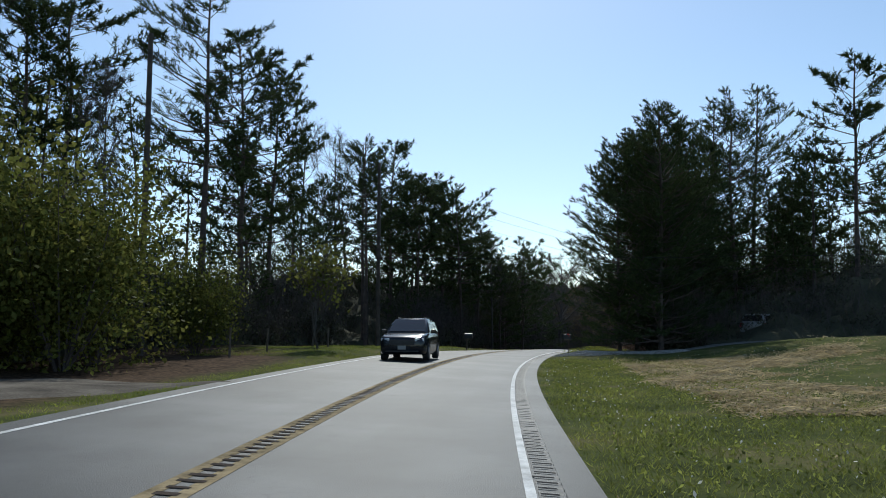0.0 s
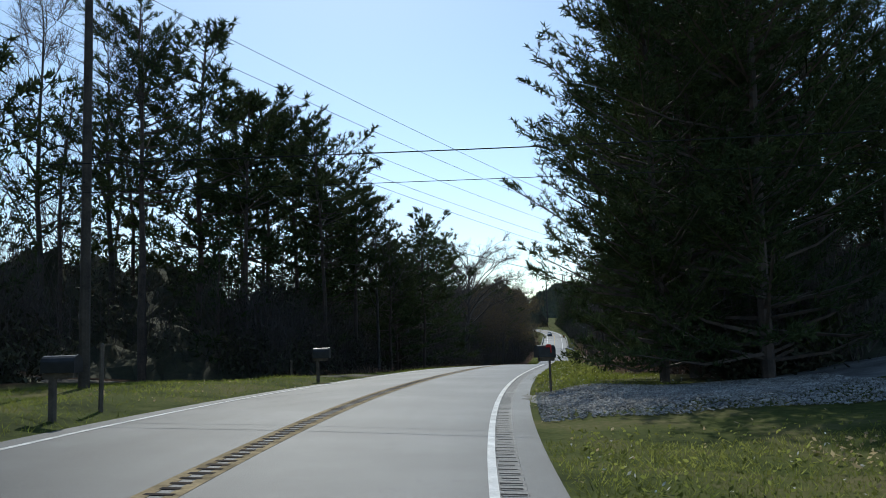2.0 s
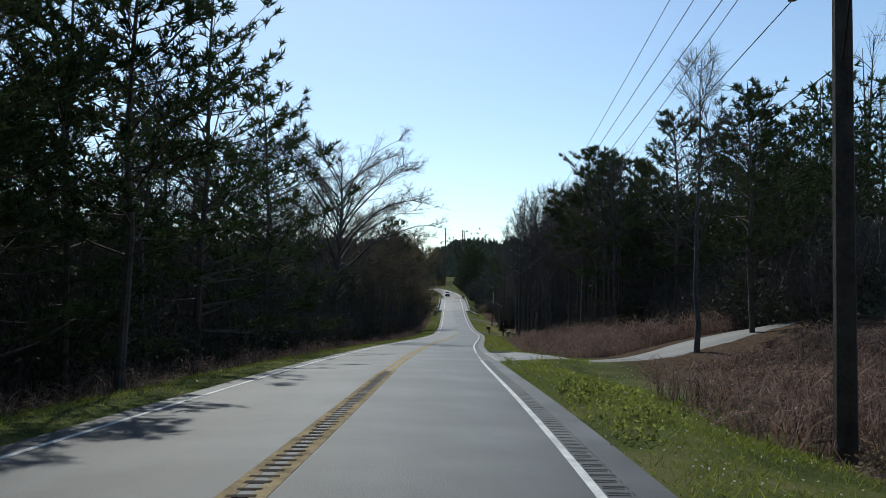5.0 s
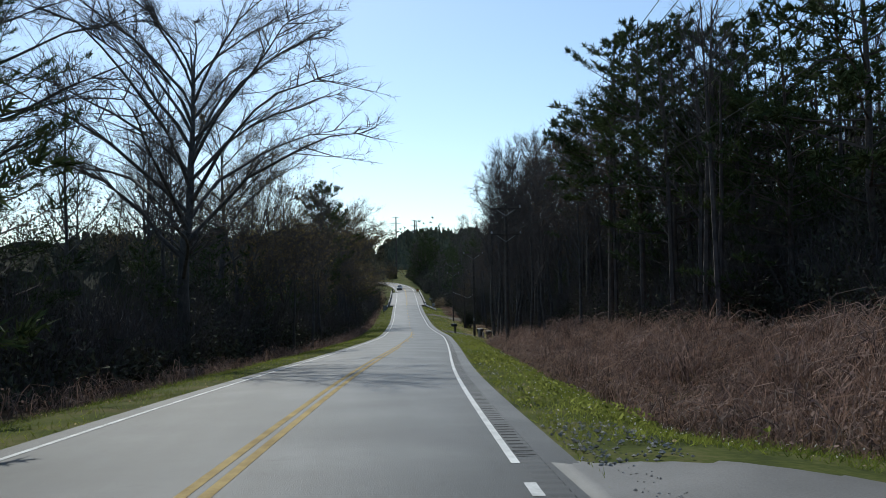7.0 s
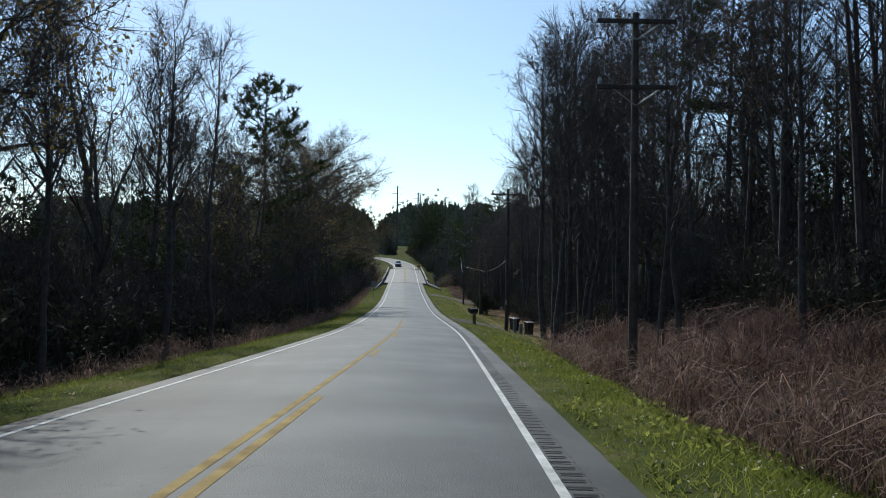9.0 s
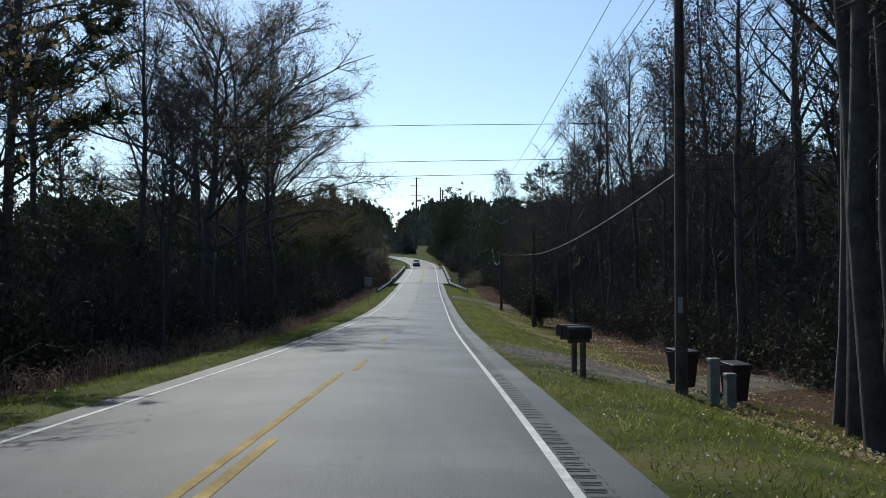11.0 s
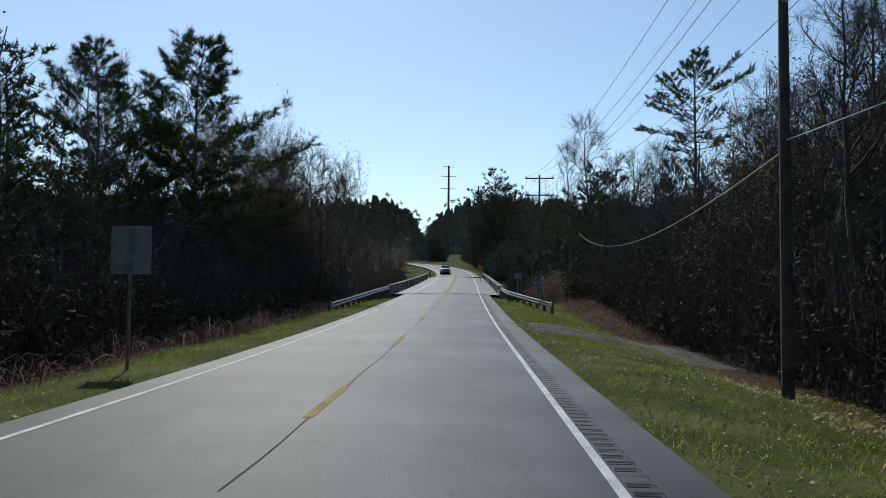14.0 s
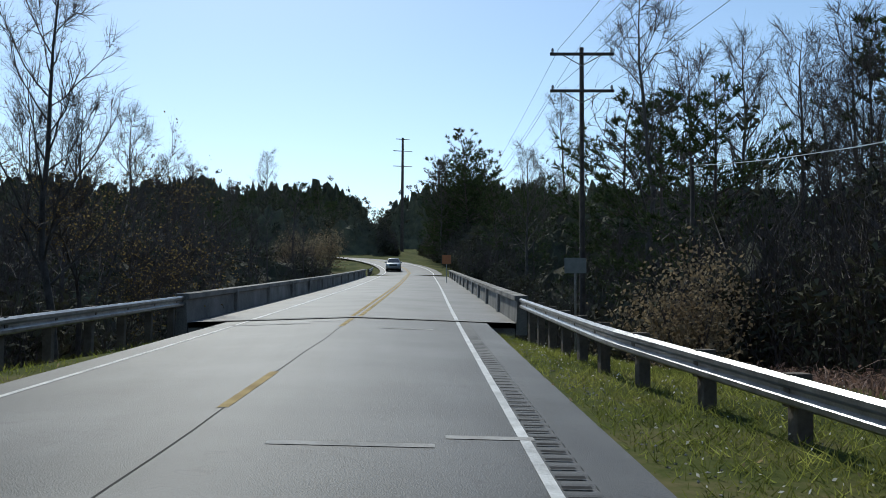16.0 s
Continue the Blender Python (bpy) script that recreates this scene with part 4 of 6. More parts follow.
# undergrowth: leaves and stems nobody could count
def thicket(name, y0, y1, u0, u1, height, count, mat, seed, label, size=0.2, front=0.5, stems=0.6, over=1.3):
    """Clumped leaves over an uneven mass of shaded inner growth; the side towards the road is the thickest."""
    rng = np.random.default_rng(seed)
    h = Heap()
    side = 1 if u0 > 0 else -1
    near, depth = (u0, u1 - u0) if side > 0 else (u1, u1 - u0)
    ys, us = np.arange(y0, y1, 1.1), np.arange(0, depth, 1.0)
    yy, dd = np.meshgrid(ys, us, indexing="ij")
    uu = near + side * (dd + 0.7)
    ends = np.clip((yy - y0) / 6, 0, 1) * np.clip((y1 - yy) / 6, 0, 1)
    lump = lambda u, y: 0.62 + 0.26 * rough(u, y, 9.0) + 0.26 * rough(u, y, 4.3) + 0.22 * rough(u, y, 1.7) + 0.12 * rough(u, y, 0.8)
    top = 0.8 * height * np.clip(lump(uu, yy), 0.2, 0.92) * np.sqrt(np.clip(dd / 2.6, 0, 1)) * (1 + 0.5 * np.clip(dd / 14, 0, 1)) * ends
    top[:, -1] = 0
    v = np.stack([cx(yy) + uu + rng.normal(0, 0.25, uu.shape), yy + rng.normal(0, 0.25, uu.shape), ground(yy, uu) + np.maximum(top, 0) * rng.uniform(0.75, 1.15, uu.shape) - 0.1], -1).reshape(-1, 3)
    i = np.arange(len(ys) * len(us)).reshape(len(ys), len(us))
    h.v.append(v)
    h.f += np.stack([i[:-1, :-1], i[:-1, 1:], i[1:, 1:], i[1:, :-1]], -1).reshape(-1, 4).tolist()
    h.n += len(v)
    per = 24
    k = count // per
    y = rng.uniform(y0, y1, k)
    d = np.where(rng.random(k) < front, rng.uniform(0, 3, k), rng.uniform(0, depth, k))
    u = near + side * d
    full = height * lump(u, y) * (0.35 + 0.65 * np.clip(d / 2.5, 0, 1)) * (1 + 0.5 * np.clip(d / 14, 0, 1)) * (0.4 + 0.6 * np.clip((y - y0) / 5, 0, 1) * np.clip((y1 - y) / 5, 0, 1))
    z = ground(y, u) + full * np.where(d < 3, rng.random(k) ** 0.6, rng.uniform(0.7, over, k))
    c = np.repeat(np.stack([cx(y) + u, y, z], 1), per, 0) + rng.normal(0, 0.36, (k * per, 3))
    a = rng.normal(size=c.shape)
    a *= size * rng.uniform(0.7, 1.5, (len(c), 1)) / np.linalg.norm(a, axis=1, keepdims=True)
    h.blades(c - a / 2, c + a, size * 0.42, rng)
    if stems:
        t = Heap()
        k = int(count * stems)
        y = rng.uniform(y0, y1, k)
        d = np.where(rng.random(k) < front, rng.uniform(0, 4, k), rng.uniform(0, depth, k))
        u = near + side * d
        full = height * lump(u, y) * (0.5 + 0.5 * np.clip(d / 2.5, 0, 1)) * (1 + 0.5 * np.clip(d / 14, 0, 1))
        root = np.stack([cx(y) + u, y, ground(y, u) + full * rng.uniform(0, 0.85, k)], 1)
        way = rng.normal(0, 0.42, (k, 3)) + [0, 0, 1.0]
        tip = root + way * rng.uniform(0.5, 2.0, (k, 1))
        t.blades(root, tip, 0.016, rng)
        fork = root + (tip - root) * rng.uniform(0.3, 0.9, (k, 1))
        t.blades(fork, fork + (way * 0.5 + rng.normal(0, 0.5, (k, 3))) * rng.uniform(0.3, 0.9, (k, 1)), 0.010, rng)
        tagged(put("understory_twigs", t.mesh("understory_twigs", TWIG)), "bare grey brown saplings and twigs below the trees", "undergrowth", kind="stuff")
    return tagged(put(name, h.mesh(name, mat)), label, "undergrowth", kind="stuff")


DARK = "dense dark evergreen undergrowth below the trees"
thicket("undergrowth", -30, 30, -40, -17, 4.5, 16000, LEAF, 31, DARK, 0.24)
thicket("undergrowth", 30, 76, -36, -14, 6.5, 32000, LEAF, 32, DARK, 0.15)
thicket("undergrowth", 83, 160, -32, -8.6, 6.3, 60000, LEAF, 33, DARK, 0.15)
thicket("undergrowth", 160, 258, -34, -8.6, 5.5, 66000, LEAF, 39, DARK, 0.15)
thicket("undergrowth", 258, 350, -34, -8.2, 5.8, 60000, LEAF, 40, DARK, 0.15)
thicket("undergrowth", 66, 97, 9.0, 34, 4.0, 30000, LEAF, 34, DARK, 0.14)
thicket("undergrowth", 124, 170, 17, 40, 6.5, 36000, LEAF, 46, DARK, 0.15)
thicket("undergrowth", 160, 210, 14.8, 40, 7.0, 46000, LEAF, 52, DARK, 0.15)
thicket("undergrowth", 206, 300, 14.5, 44, 7.0, 60000, LEAF, 35, DARK, 0.15)
thicket("undergrowth", 294, 354, 11.5, 50, 8.0, 76000, LEAF, 45, DARK, 0.15, 0.3)
thicket("undergrowth", 52, 70, 34, 80, 5, 14000, LEAF, 36, DARK, 0.25)
thicket("undergrowth", 345, 428, -50, -9, 5.5, 30000, LEAF, 37, DARK, 0.25)
thicket("undergrowth", 350, 440, 9, 60, 6.5, 40000, LEAF, 38, DARK, 0.25)
thicket("undergrowth", 426, 506, 6.6, 60, 7.5, 36000, LEAF, 47, DARK, 0.28, 0.5, 0.6, 1.08)
thicket("undergrowth", 496, 528, -42, 1.5, 8.5, 22000, LEAF, 53, DARK, 0.28, 0.5, 0.6, 1.08)
thicket("undergrowth", 506, 545, -90, -10, 9, 24000, LEAF, 48, DARK, 0.35, 0.5, 0, 1.08)
thicket("distant_woods", 575, 680, 1, 180, 17, 36000, LEAF, 49, "distant dark wooded ridge beyond the bridge", 0.45, 0.15, 0, 1.0)
thicket("distant_woods", 575, 680, -160, -1, 17, 30000, LEAF, 50, "distant dark wooded ridge beyond the bridge", 0.45, 0.15, 0, 1.0)


# ---- far road, bridge ----
def ribbon(name, line, us, mat, parent=None, lift=0.0):
    """A strip along a free line of (x, y, z), across offsets us to its right."""
    p = np.array(line)
    d = np.gradient(p[:, :2], axis=0)
    d /= np.linalg.norm(d, axis=1, keepdims=True)
    n = np.stack([d[:, 1], -d[:, 0]], 1)
    v = np.concatenate([np.concatenate([p[:, None, :2] + n[:, None] * np.array(us)[None, :, None], np.repeat(p[:, None, 2:] + lift, len(us), 1)], 2)]).reshape(-1, 3)
    i = np.arange(len(p) * len(us)).reshape(len(p), len(us))
    f = np.stack([i[:-1, :-1], i[:-1, 1:], i[1:, 1:], i[1:, :-1]], -1).reshape(-1, 4)
    return put(name, mesh(name, v, f, mat, True), parent)


def curve_through(points, n=12):
    """A smooth line through points."""
    p = np.array([points[0]] + list(points) + [points[-1]], float)
    out = []
    for i in range(1, len(p) - 2):
        for t in np.arange(n) / n:
            a, b, c, d = p[i - 1:i + 3]
            out.append(0.5 * (2 * b + (c - a) * t + (2 * a - 5 * b + 4 * c - d) * t * t + (3 * b - a - 3 * c + d) * t ** 3))
    return np.array(out + [p[-1]])


far_xy = curve_through([(float(cx(424)), 424), (36.9, 433), (37.0, 445), (35.6, 457), (31.6, 470), (24, 481), (10, 490), (-15, 496), (-50, 500)])
far_line = np.column_stack([far_xy, cz(far_xy[:, 1]) + 0.07])
far_road = tagged(ribbon("far_road", far_line, [-3.6, 0, 3.9], ASPHALT), "grey asphalt road bending uphill beyond the bridge", "road", kind="structure")
for u in (-2.91, 2.91):
    ribbon("edge_line", far_line, [u - 0.06, u + 0.06], WHITE, far_road, 0.006)
for u in (-0.11, 0.11):
    ribbon("centre_line", far_line, [u - 0.06, u + 0.06], YELLOW, far_road, 0.006)

CONCRETE = material("weathered_concrete", [(0.10, 0.095, 0.085), (0.20, 0.19, 0.17), (0.30, 0.285, 0.26)], 0.8, 0.9, 0.5, 22, spec=0.3)
STEEL = material("galvanised_steel", [(0.17, 0.17, 0.17), (0.33, 0.33, 0.325)], 4, 0.36, 0.1, 60, metal=0.9)
POST = material("weathered_timber_post", [(0.07, 0.055, 0.045), (0.16, 0.13, 0.10)], 3, 0.9, 0.6, 20)
POLE = material("creosoted_pole_wood", [(0.035, 0.028, 0.024), (0.10, 0.08, 0.065)], 2.5, 0.9, 0.6, 18)
PORCELAIN = material("grey_insulator_glaze", [(0.20, 0.20, 0.20), (0.36, 0.36, 0.36)], 6, 0.3, 0, 20)
WIRE = material("black_wire_sheath", [(0.02, 0.02, 0.02), (0.05, 0.05, 0.05)], 5, 0.95, 0, 30, spec=0.05)
BLACK = material("black_enamel", [(0.012, 0.012, 0.013), (0.03, 0.03, 0.032)], 6, 0.45, 0.1, 60)
RED = material("red_flag_paint", [(0.45, 0.02, 0.015), (0.65, 0.04, 0.03)], 6, 0.5, 0, 40)
SIGN = material("sign_sheeting", [(0.22, 0.22, 0.21), (0.32, 0.32, 0.31)], 2, 0.5, 0.05, 40)
ORANGE = material("orange_sheeting", [(0.26, 0.09, 0.03), (0.40, 0.14, 0.04)], 2, 0.5, 0.05, 40)
TYRE = material("tyre_rubber", [(0.015, 0.015, 0.015), (0.035, 0.035, 0.035)], 8, 0.85, 0.3, 60)
ALLOY = material("alloy_rim", [(0.30, 0.30, 0.31), (0.45, 0.45, 0.46)], 8, 0.35, 0, 60, metal=0.9)
LAMP = material("headlamp_lens", [(0.55, 0.57, 0.60), (0.75, 0.76, 0.78)], 6, 0.12, 0, 60)
RED_LAMP = material("tail_lamp_lens", [(0.25, 0.01, 0.01), (0.40, 0.02, 0.02)], 6, 0.15, 0, 60)
CAR_DARK = material("dark_car_paint", [(0.008, 0.010, 0.014), (0.014, 0.017, 0.022)], 2, 0.16, 0, 80)
CAR_SILVER = material("silver_car_paint", [(0.26, 0.27, 0.28), (0.36, 0.37, 0.38)], 2, 0.28, 0, 80, metal=0.5)
GLASS = material("tinted_car_glass", [(0.010, 0.012, 0.015), (0.018, 0.02, 0.024)], 2, 0.05, 0, 80, spec=0.6)
PLASTIC = material("grey_plastic_housing", [(0.16, 0.17, 0.16), (0.26, 0.27, 0.25)], 4, 0.6, 0.1, 40)

PATCH = material("pale_patching_mortar", [(0.20, 0.195, 0.185), (0.42, 0.41, 0.39)], 1.5, 0.85, 0.4, 25, spec=0.1)
deck_y = np.arange(CUT[0], CUT[1] + 0.1, 1.0)
bridge = tagged(new("bridge"), "low concrete road bridge over a wooded brook", "bridge", kind="structure")
sheet("deck", deck_y, [-4.7, -2, 0, 2, 4.7], surface, DECK, bridge, 0.012)
for u in (-2.91, 2.91):
    sheet("edge_line", deck_y, [u - 0.06, u + 0.06], surface, WHITE, bridge, 0.018)
for u in (-0.11, 0.11):
    sheet("centre_line", deck_y, [u - 0.06, u + 0.06], surface, YELLOW, bridge, 0.018)


def long_bar(name, ys, section, mat, parent, label="", path=None, fall=None):
    """A bar of the given cross-section (offset to the right, height) laid along the road, with closed ends."""
    n, v, f = len(section), [], []
    for y in ys:
        u0 = path(y) if path else 0.0
        for du, dz in section:
            v.append((float(cx(y)) + u0 + du, float(y), float(surface(y, np.clip(u0, EDGE_L, EDGE_R))) + dz - (fall(y) if fall else 0.0)))
    for i in range(len(ys) - 1):
        for k in range(n):
            f.append((i * n + k, i * n + (k + 1) % n, (i + 1) * n + (k + 1) % n, (i + 1) * n + k))
    f += [tuple(range(n))[::-1], tuple(range((len(ys) - 1) * n, len(ys) * n))]
    return put(name, mesh(name, v, f, mat), parent, label)


for s in (-1, 1):
    long_bar("parapet", np.arange(CUT[0], CUT[1] + 0.1, 2.0), [(s * 4.62, -0.5), (s * 4.95, -0.5), (s * 4.92, 0.46), (s * 4.98, 0.50), (s * 4.98, 0.64), (s * 4.58, 0.64), (s * 4.58, 0.50), (s * 4.66, 0.46)], CONCRETE, bridge)
    for k in range(1, 12):
        bm = bmesh.new()
        y = CUT[0] + 6.1 * k
        box(bm, (0.5, 0.36, 1.16), Matrix.Translation((float(cx(y)) + s * 4.8, y, float(surface(y, 3.0)) + 0.09)), 0.02)
        part("pilaster", bm, CONCRETE, bridge)
long_bar("girder", np.arange(CUT[0], CUT[1] + 0.1, 4.0), [(-4.6, -1.3), (4.6, -1.3), (4.6, -0.3), (-4.6, -0.3)], CONCRETE, bridge)
sheet("expansion_joint", [CUT[0] - 0.2, CUT[0] + 0.24], [-4.5, -3, -1.5, 0, 1.5, 3, 4.5], surface, PATCH, bridge, 0.026)["label"] = "pale patched expansion joint"
# pale repair strips on the approach
for y0, u0, w, l in ((347.2, 0.9, 1.3, 0.35), (348.8, -3.0, 2.0, 0.30), (333.5, 0.7, 1.4, 0.15), (333.9, 2.2, 0.8, 0.15), (349.5, -1.0, 1.1, 0.25)):
    sheet("patch", [y0, y0 + l], [u0, u0 + w], surface, PATCH, road, 0.006)


# ---- guard rails ----
def guard_rail(name, y0, y1, path, gap=1.9, fall=lambda y: 0.0):
    """A W-beam rail on timber posts, with a turned-down end piece."""
    rail = tagged(new(name), "galvanised W-beam guard rail on timber posts", "guard rail", "guard rails")
    s = 1 if path(y1) > 0 else -1
    w = [(0, 0.42), (0.045, 0.45), (0.045, 0.50), (0, 0.54), (0, 0.58), (0.045, 0.62), (0.045, 0.67), (0, 0.71)]
    sec = [(-s * a, b) for a, b in w] + [(-s * (a - 0.012), b) for a, b in w[::-1]]
    ys = np.arange(y0, y1 + 0.05, 0.95)
    long_bar("beam", ys, sec, STEEL, rail, path=path, fall=fall)
    y = y0 + 0.3
    while y < y1:
        bm = bmesh.new()
        u = path(y) + s * 0.14
        top, low = float(surface(y, np.clip(u, EDGE_L, EDGE_R))) + 0.72 - fall(y), float(ground(y, u)) - 0.3
        box(bm, (0.16, 0.20, top - low), Matrix.Translation((float(cx(y)) + u, y, (top + low) / 2)), 0.012)
        part("post", bm, POST, rail)
        bm = bmesh.new()
        box(bm, (0.07, 0.15, 0.32), Matrix.Translation((float(cx(y)) + path(y) + s * 0.032, y, top - 0.16)), 0.006)
        part("spacer", bm, POST, rail)
        y += gap
    bm = bmesh.new()
    box(bm, (0.05, 0.5, 0.36), Matrix.Translation((float(cx(y0)) + path(y0), y0 - 0.2, float(surface(y0, EDGE_R * s * 0.9)) + 0.57 - fall(y0))), 0.02)
    part("end_shoe", bm, STEEL, rail)
    return rail


guard_rail("guard_rail", 326.3, 351.2, lambda y: 4.75 + 0.15 * max(0.0, 339 - y), fall=lambda y: 0.028 * max(0.0, 339 - y))
guard_rail("guard_rail", 323.5, 351.2, lambda y: -4.75 - 0.04 * max(0.0, 341 - y), fall=lambda y: 0.022 * max(0.0, 341 - y))
guard_rail("guard_rail", 424.0, 436.0, lambda y: -4.3)


# ---- poles and wires ----
def round_bar(bm, a, b, r0, r1=None, sides=10):
    a, b = Vector(a), Vector(b)
    m = Matrix.Translation((a + b) / 2) @ (b - a).to_track_quat("Z", "Y").to_matrix().to_4x4()
    bmesh.ops.create_cone(bm, cap_ends=True, segments=sides, radius1=r0, radius2=r0 if r1 is None else r1, depth=(b - a).length, matrix=m)
    return bm


def utility_pole(x, y, top, arms=(), turn=0.0, width=2.4, radius=0.15, side_arms=(), label="tall weathered wooden utility pole with crossarms"):
    """A wooden pole. arms: metres below the top of crossarms with three insulators; side_arms: short brackets to one side."""
    pole = tagged(new("utility_pole"), label, "utility pole", "utility poles")
    base = spot_x(x, y)
    h = top - base[2]
    pole.matrix_basis = Matrix.Translation(base) @ Matrix.Rotation(turn, 4, "Z")
    part("shaft", round_bar(bmesh.new(), (0, 0, -0.4), (0, 0, h), radius, radius * 0.66), POLE, pole)
    for a in arms:
        z = h - a
        bm = box(bmesh.new(), (width, 0.10, 0.13), Matrix.Translation((0, -0.16, z)), 0.01)
        arm = part("crossarm", bm, POLE, pole)
        for s in (-1, 1):
            bm = bmesh.new()
            round_bar(bm, (s * width * 0.3, -0.16, z - 0.05), (0, -0.12, z - 0.55), 0.025)
            part("brace", bm, STEEL, arm)
            bm = bmesh.new()
            round_bar(bm, (s * width * 0.46, -0.16, z + 0.06), (s * width * 0.46, -0.16, z + 0.28), 0.06, 0.04)
            bmesh.ops.create_cone(bm, cap_ends=True, segments=10, radius1=0.08, radius2=0.05, depth=0.06, matrix=Matrix.Translation((s * width * 0.46, -0.16, z + 0.2)))
            part("insulator", bm, PORCELAIN, arm)
    for a, s in side_arms:
        z = h - a
        arm = part("bracket", round_bar(bmesh.new(), (0, 0, z - 0.12), (s * 0.75, 0, z), 0.04, 0.03), STEEL, pole)
        bm = bmesh.new()
        for k in range(4):
            bmesh.ops.create_cone(bm, cap_ends=True, segments=10, radius1=0.07, radius2=0.03, depth=0.05, matrix=Matrix.Translation((s * 0.75, 0, z - 0.08 - 0.07 * k)))
        part("insulator", bm, PORCELAIN, arm)
    return pole


def wire(points, sag=0.5, r=0.009, label="black overhead wire between poles", sheath=None):
    pts = []
    for a, b in zip(points[:-1], points[1:]):
        a, b = np.array(a, float), np.array(b, float)
        for t in np.linspace(0, 1, 14)[:-1]:
            pts.append(tuple(a + (b - a) * t - np.array([0, 0, 4 * sag * t * (1 - t)])))
    pts.append(tuple(points[-1]))
    vs, fs = tube(pts, [r] * len(pts), 4)
    return tagged(put("overhead_wire", mesh("overhead_wire", vs, fs, sheath or WIRE)), label, "wire", "overhead wires")


utility_pole(-8.6, 43.0, 17.0)
utility_pole(-4.3, 65.0, 15.7, label="plain wooden utility pole before dark pines")
utility_pole(14.25, 101.0, 14.9, side_arms=((0.5, -1), (1.5, -1), (2.4, -1), (3.4, -1), (4.3, -1), (5.4, -1), (0.6, 1), (2.4, 1), (4.2, 1)), radius=0.17, label="tall wooden utility pole with stacked side brackets")
utility_pole(24.2, 190.6, 10.4, (0.3, 2.3), -0.12)
drive_pole = utility_pole(27.45, 226.0, 8.5, (0.4,), -0.12, label="wooden utility pole beside a gravel drive")
utility_pole(33.4, 272.2, 5.2, label="short leaning wooden service pole on the lawn")
utility_pole(34.8, 295.8, 9.4, (0.35, 2.1), -0.12)
utility_pole(40.8, 365.7, 12.9, (0.35, 2.1), -0.12, 3.0)

A, B, C, D, F2, F5 = (-8.6, 43), (-4.3, 65), (14.25, 101), (24.2, 190.6), (34.8, 295.8), (40.8, 365.7)
for k, (du, z0, z1) in enumerate(((-0.75, 14.5, 12.5), (-0.75, 13.5, 11.5), (-0.75, 12.7, 10.6), (0.75, 15.2, 12.5), (-0.2, 12.3, 9.8), (0, 10.1, 8.3))):
    wire([(A[0] + du * 0.3, A[1], z0 + 1), (B[0] + du * 0.3, B[1], z0), (C[0] + du, C[1], z1)], 0.25, 0.015 if k == 5 else 0.009)
    wire([(C[0] + du, C[1], z1), (D[0] + du, D[1] - 0.16, 10.25 if k < 3 else 8.3)], 1.1)
for du, dz in ((-1.1, 0.0), (0, 0.3), (1.1, 0.0), (-1.1, -1.75), (1.1, -1.75)):
    wire([(D[0] + du, D[1], 10.3 + dz), (F2[0] + du, F2[1], 9.3 + dz), (F5[0] + du, F5[1], 12.8 + dz), (57 + du, 520, 24 + dz)], 1.3, label="black overhead wire strung from pole to pole")
wire([(-4.3, 65, 9.35), (-4.2, 62.4, 9.3), (28, 59.6, 8.95)], 0.12, 0.015, label="black service wire crossing high above the road")
wire([(-4.3, 65, 8.7), (-4.2, 62.4, 8.6), (28, 59.6, 8.3)], 0.12, 0.009, label="black service wire crossing high above the road")
for z in (5.3, 4.3, 3.9):
    wire([(42.0, 231.5, z + 1.0), (22.6, 230.8, z), (0.0, 232.0, z - 0.2)], 0.1, label="black service wire crossing above the road")
CABLE = material("weathered_cable_sheath", [(0.38, 0.38, 0.37), (0.62, 0.62, 0.60)], 5, 0.45, 0, 30, spec=0.5)
utility_pole(43.6, 359.4, 6.7, radius=0.12, label="short plain wooden cable pole among brush")
for a, b, sag in (((27.45, 226, 3.5), (33.4, 272.2, 2.95), 0.4), ((33.4, 272.2, 2.95), (34.8, 295.8, 3.6), 0.05), ((34.8, 295.8, 3.4), (43.6, 359.4, 6.4), 1.68)):
    wire([a, b], sag, 0.014, "pale grey communication cable slung low between poles", CABLE)


def steel_pole(x, y, top, r=0.4):
    """A tall steel transmission pole with short arms."""
    pole = tagged(new("transmission_pole"), "very tall thin steel transmission pole on the far hill", "transmission pole", "transmission poles")
    base = spot_x(x, y)
    pole.matrix_basis = Matrix.Translation(base)
    h = top - base[2]
    part("shaft", round_bar(bmesh.new(), (0, 0, -0.5), (0, 0, h), r, r * 0.6, 12), POLE, pole)
    for a, w in ((0.4, 1.6), (3.2, 2.2), (6.8, 2.2)):
        part("arm", round_bar(bmesh.new(), (-w, 0, h - a + 0.1), (w, 0, h - a), 0.10, 0.07), STEEL, pole)


steel_pole(41.1, 528.8, 39.0, 0.42)
steel_pole(58.4, 619, 45, 0.5)
steel_pole(61.5, 640, 46, 0.5)


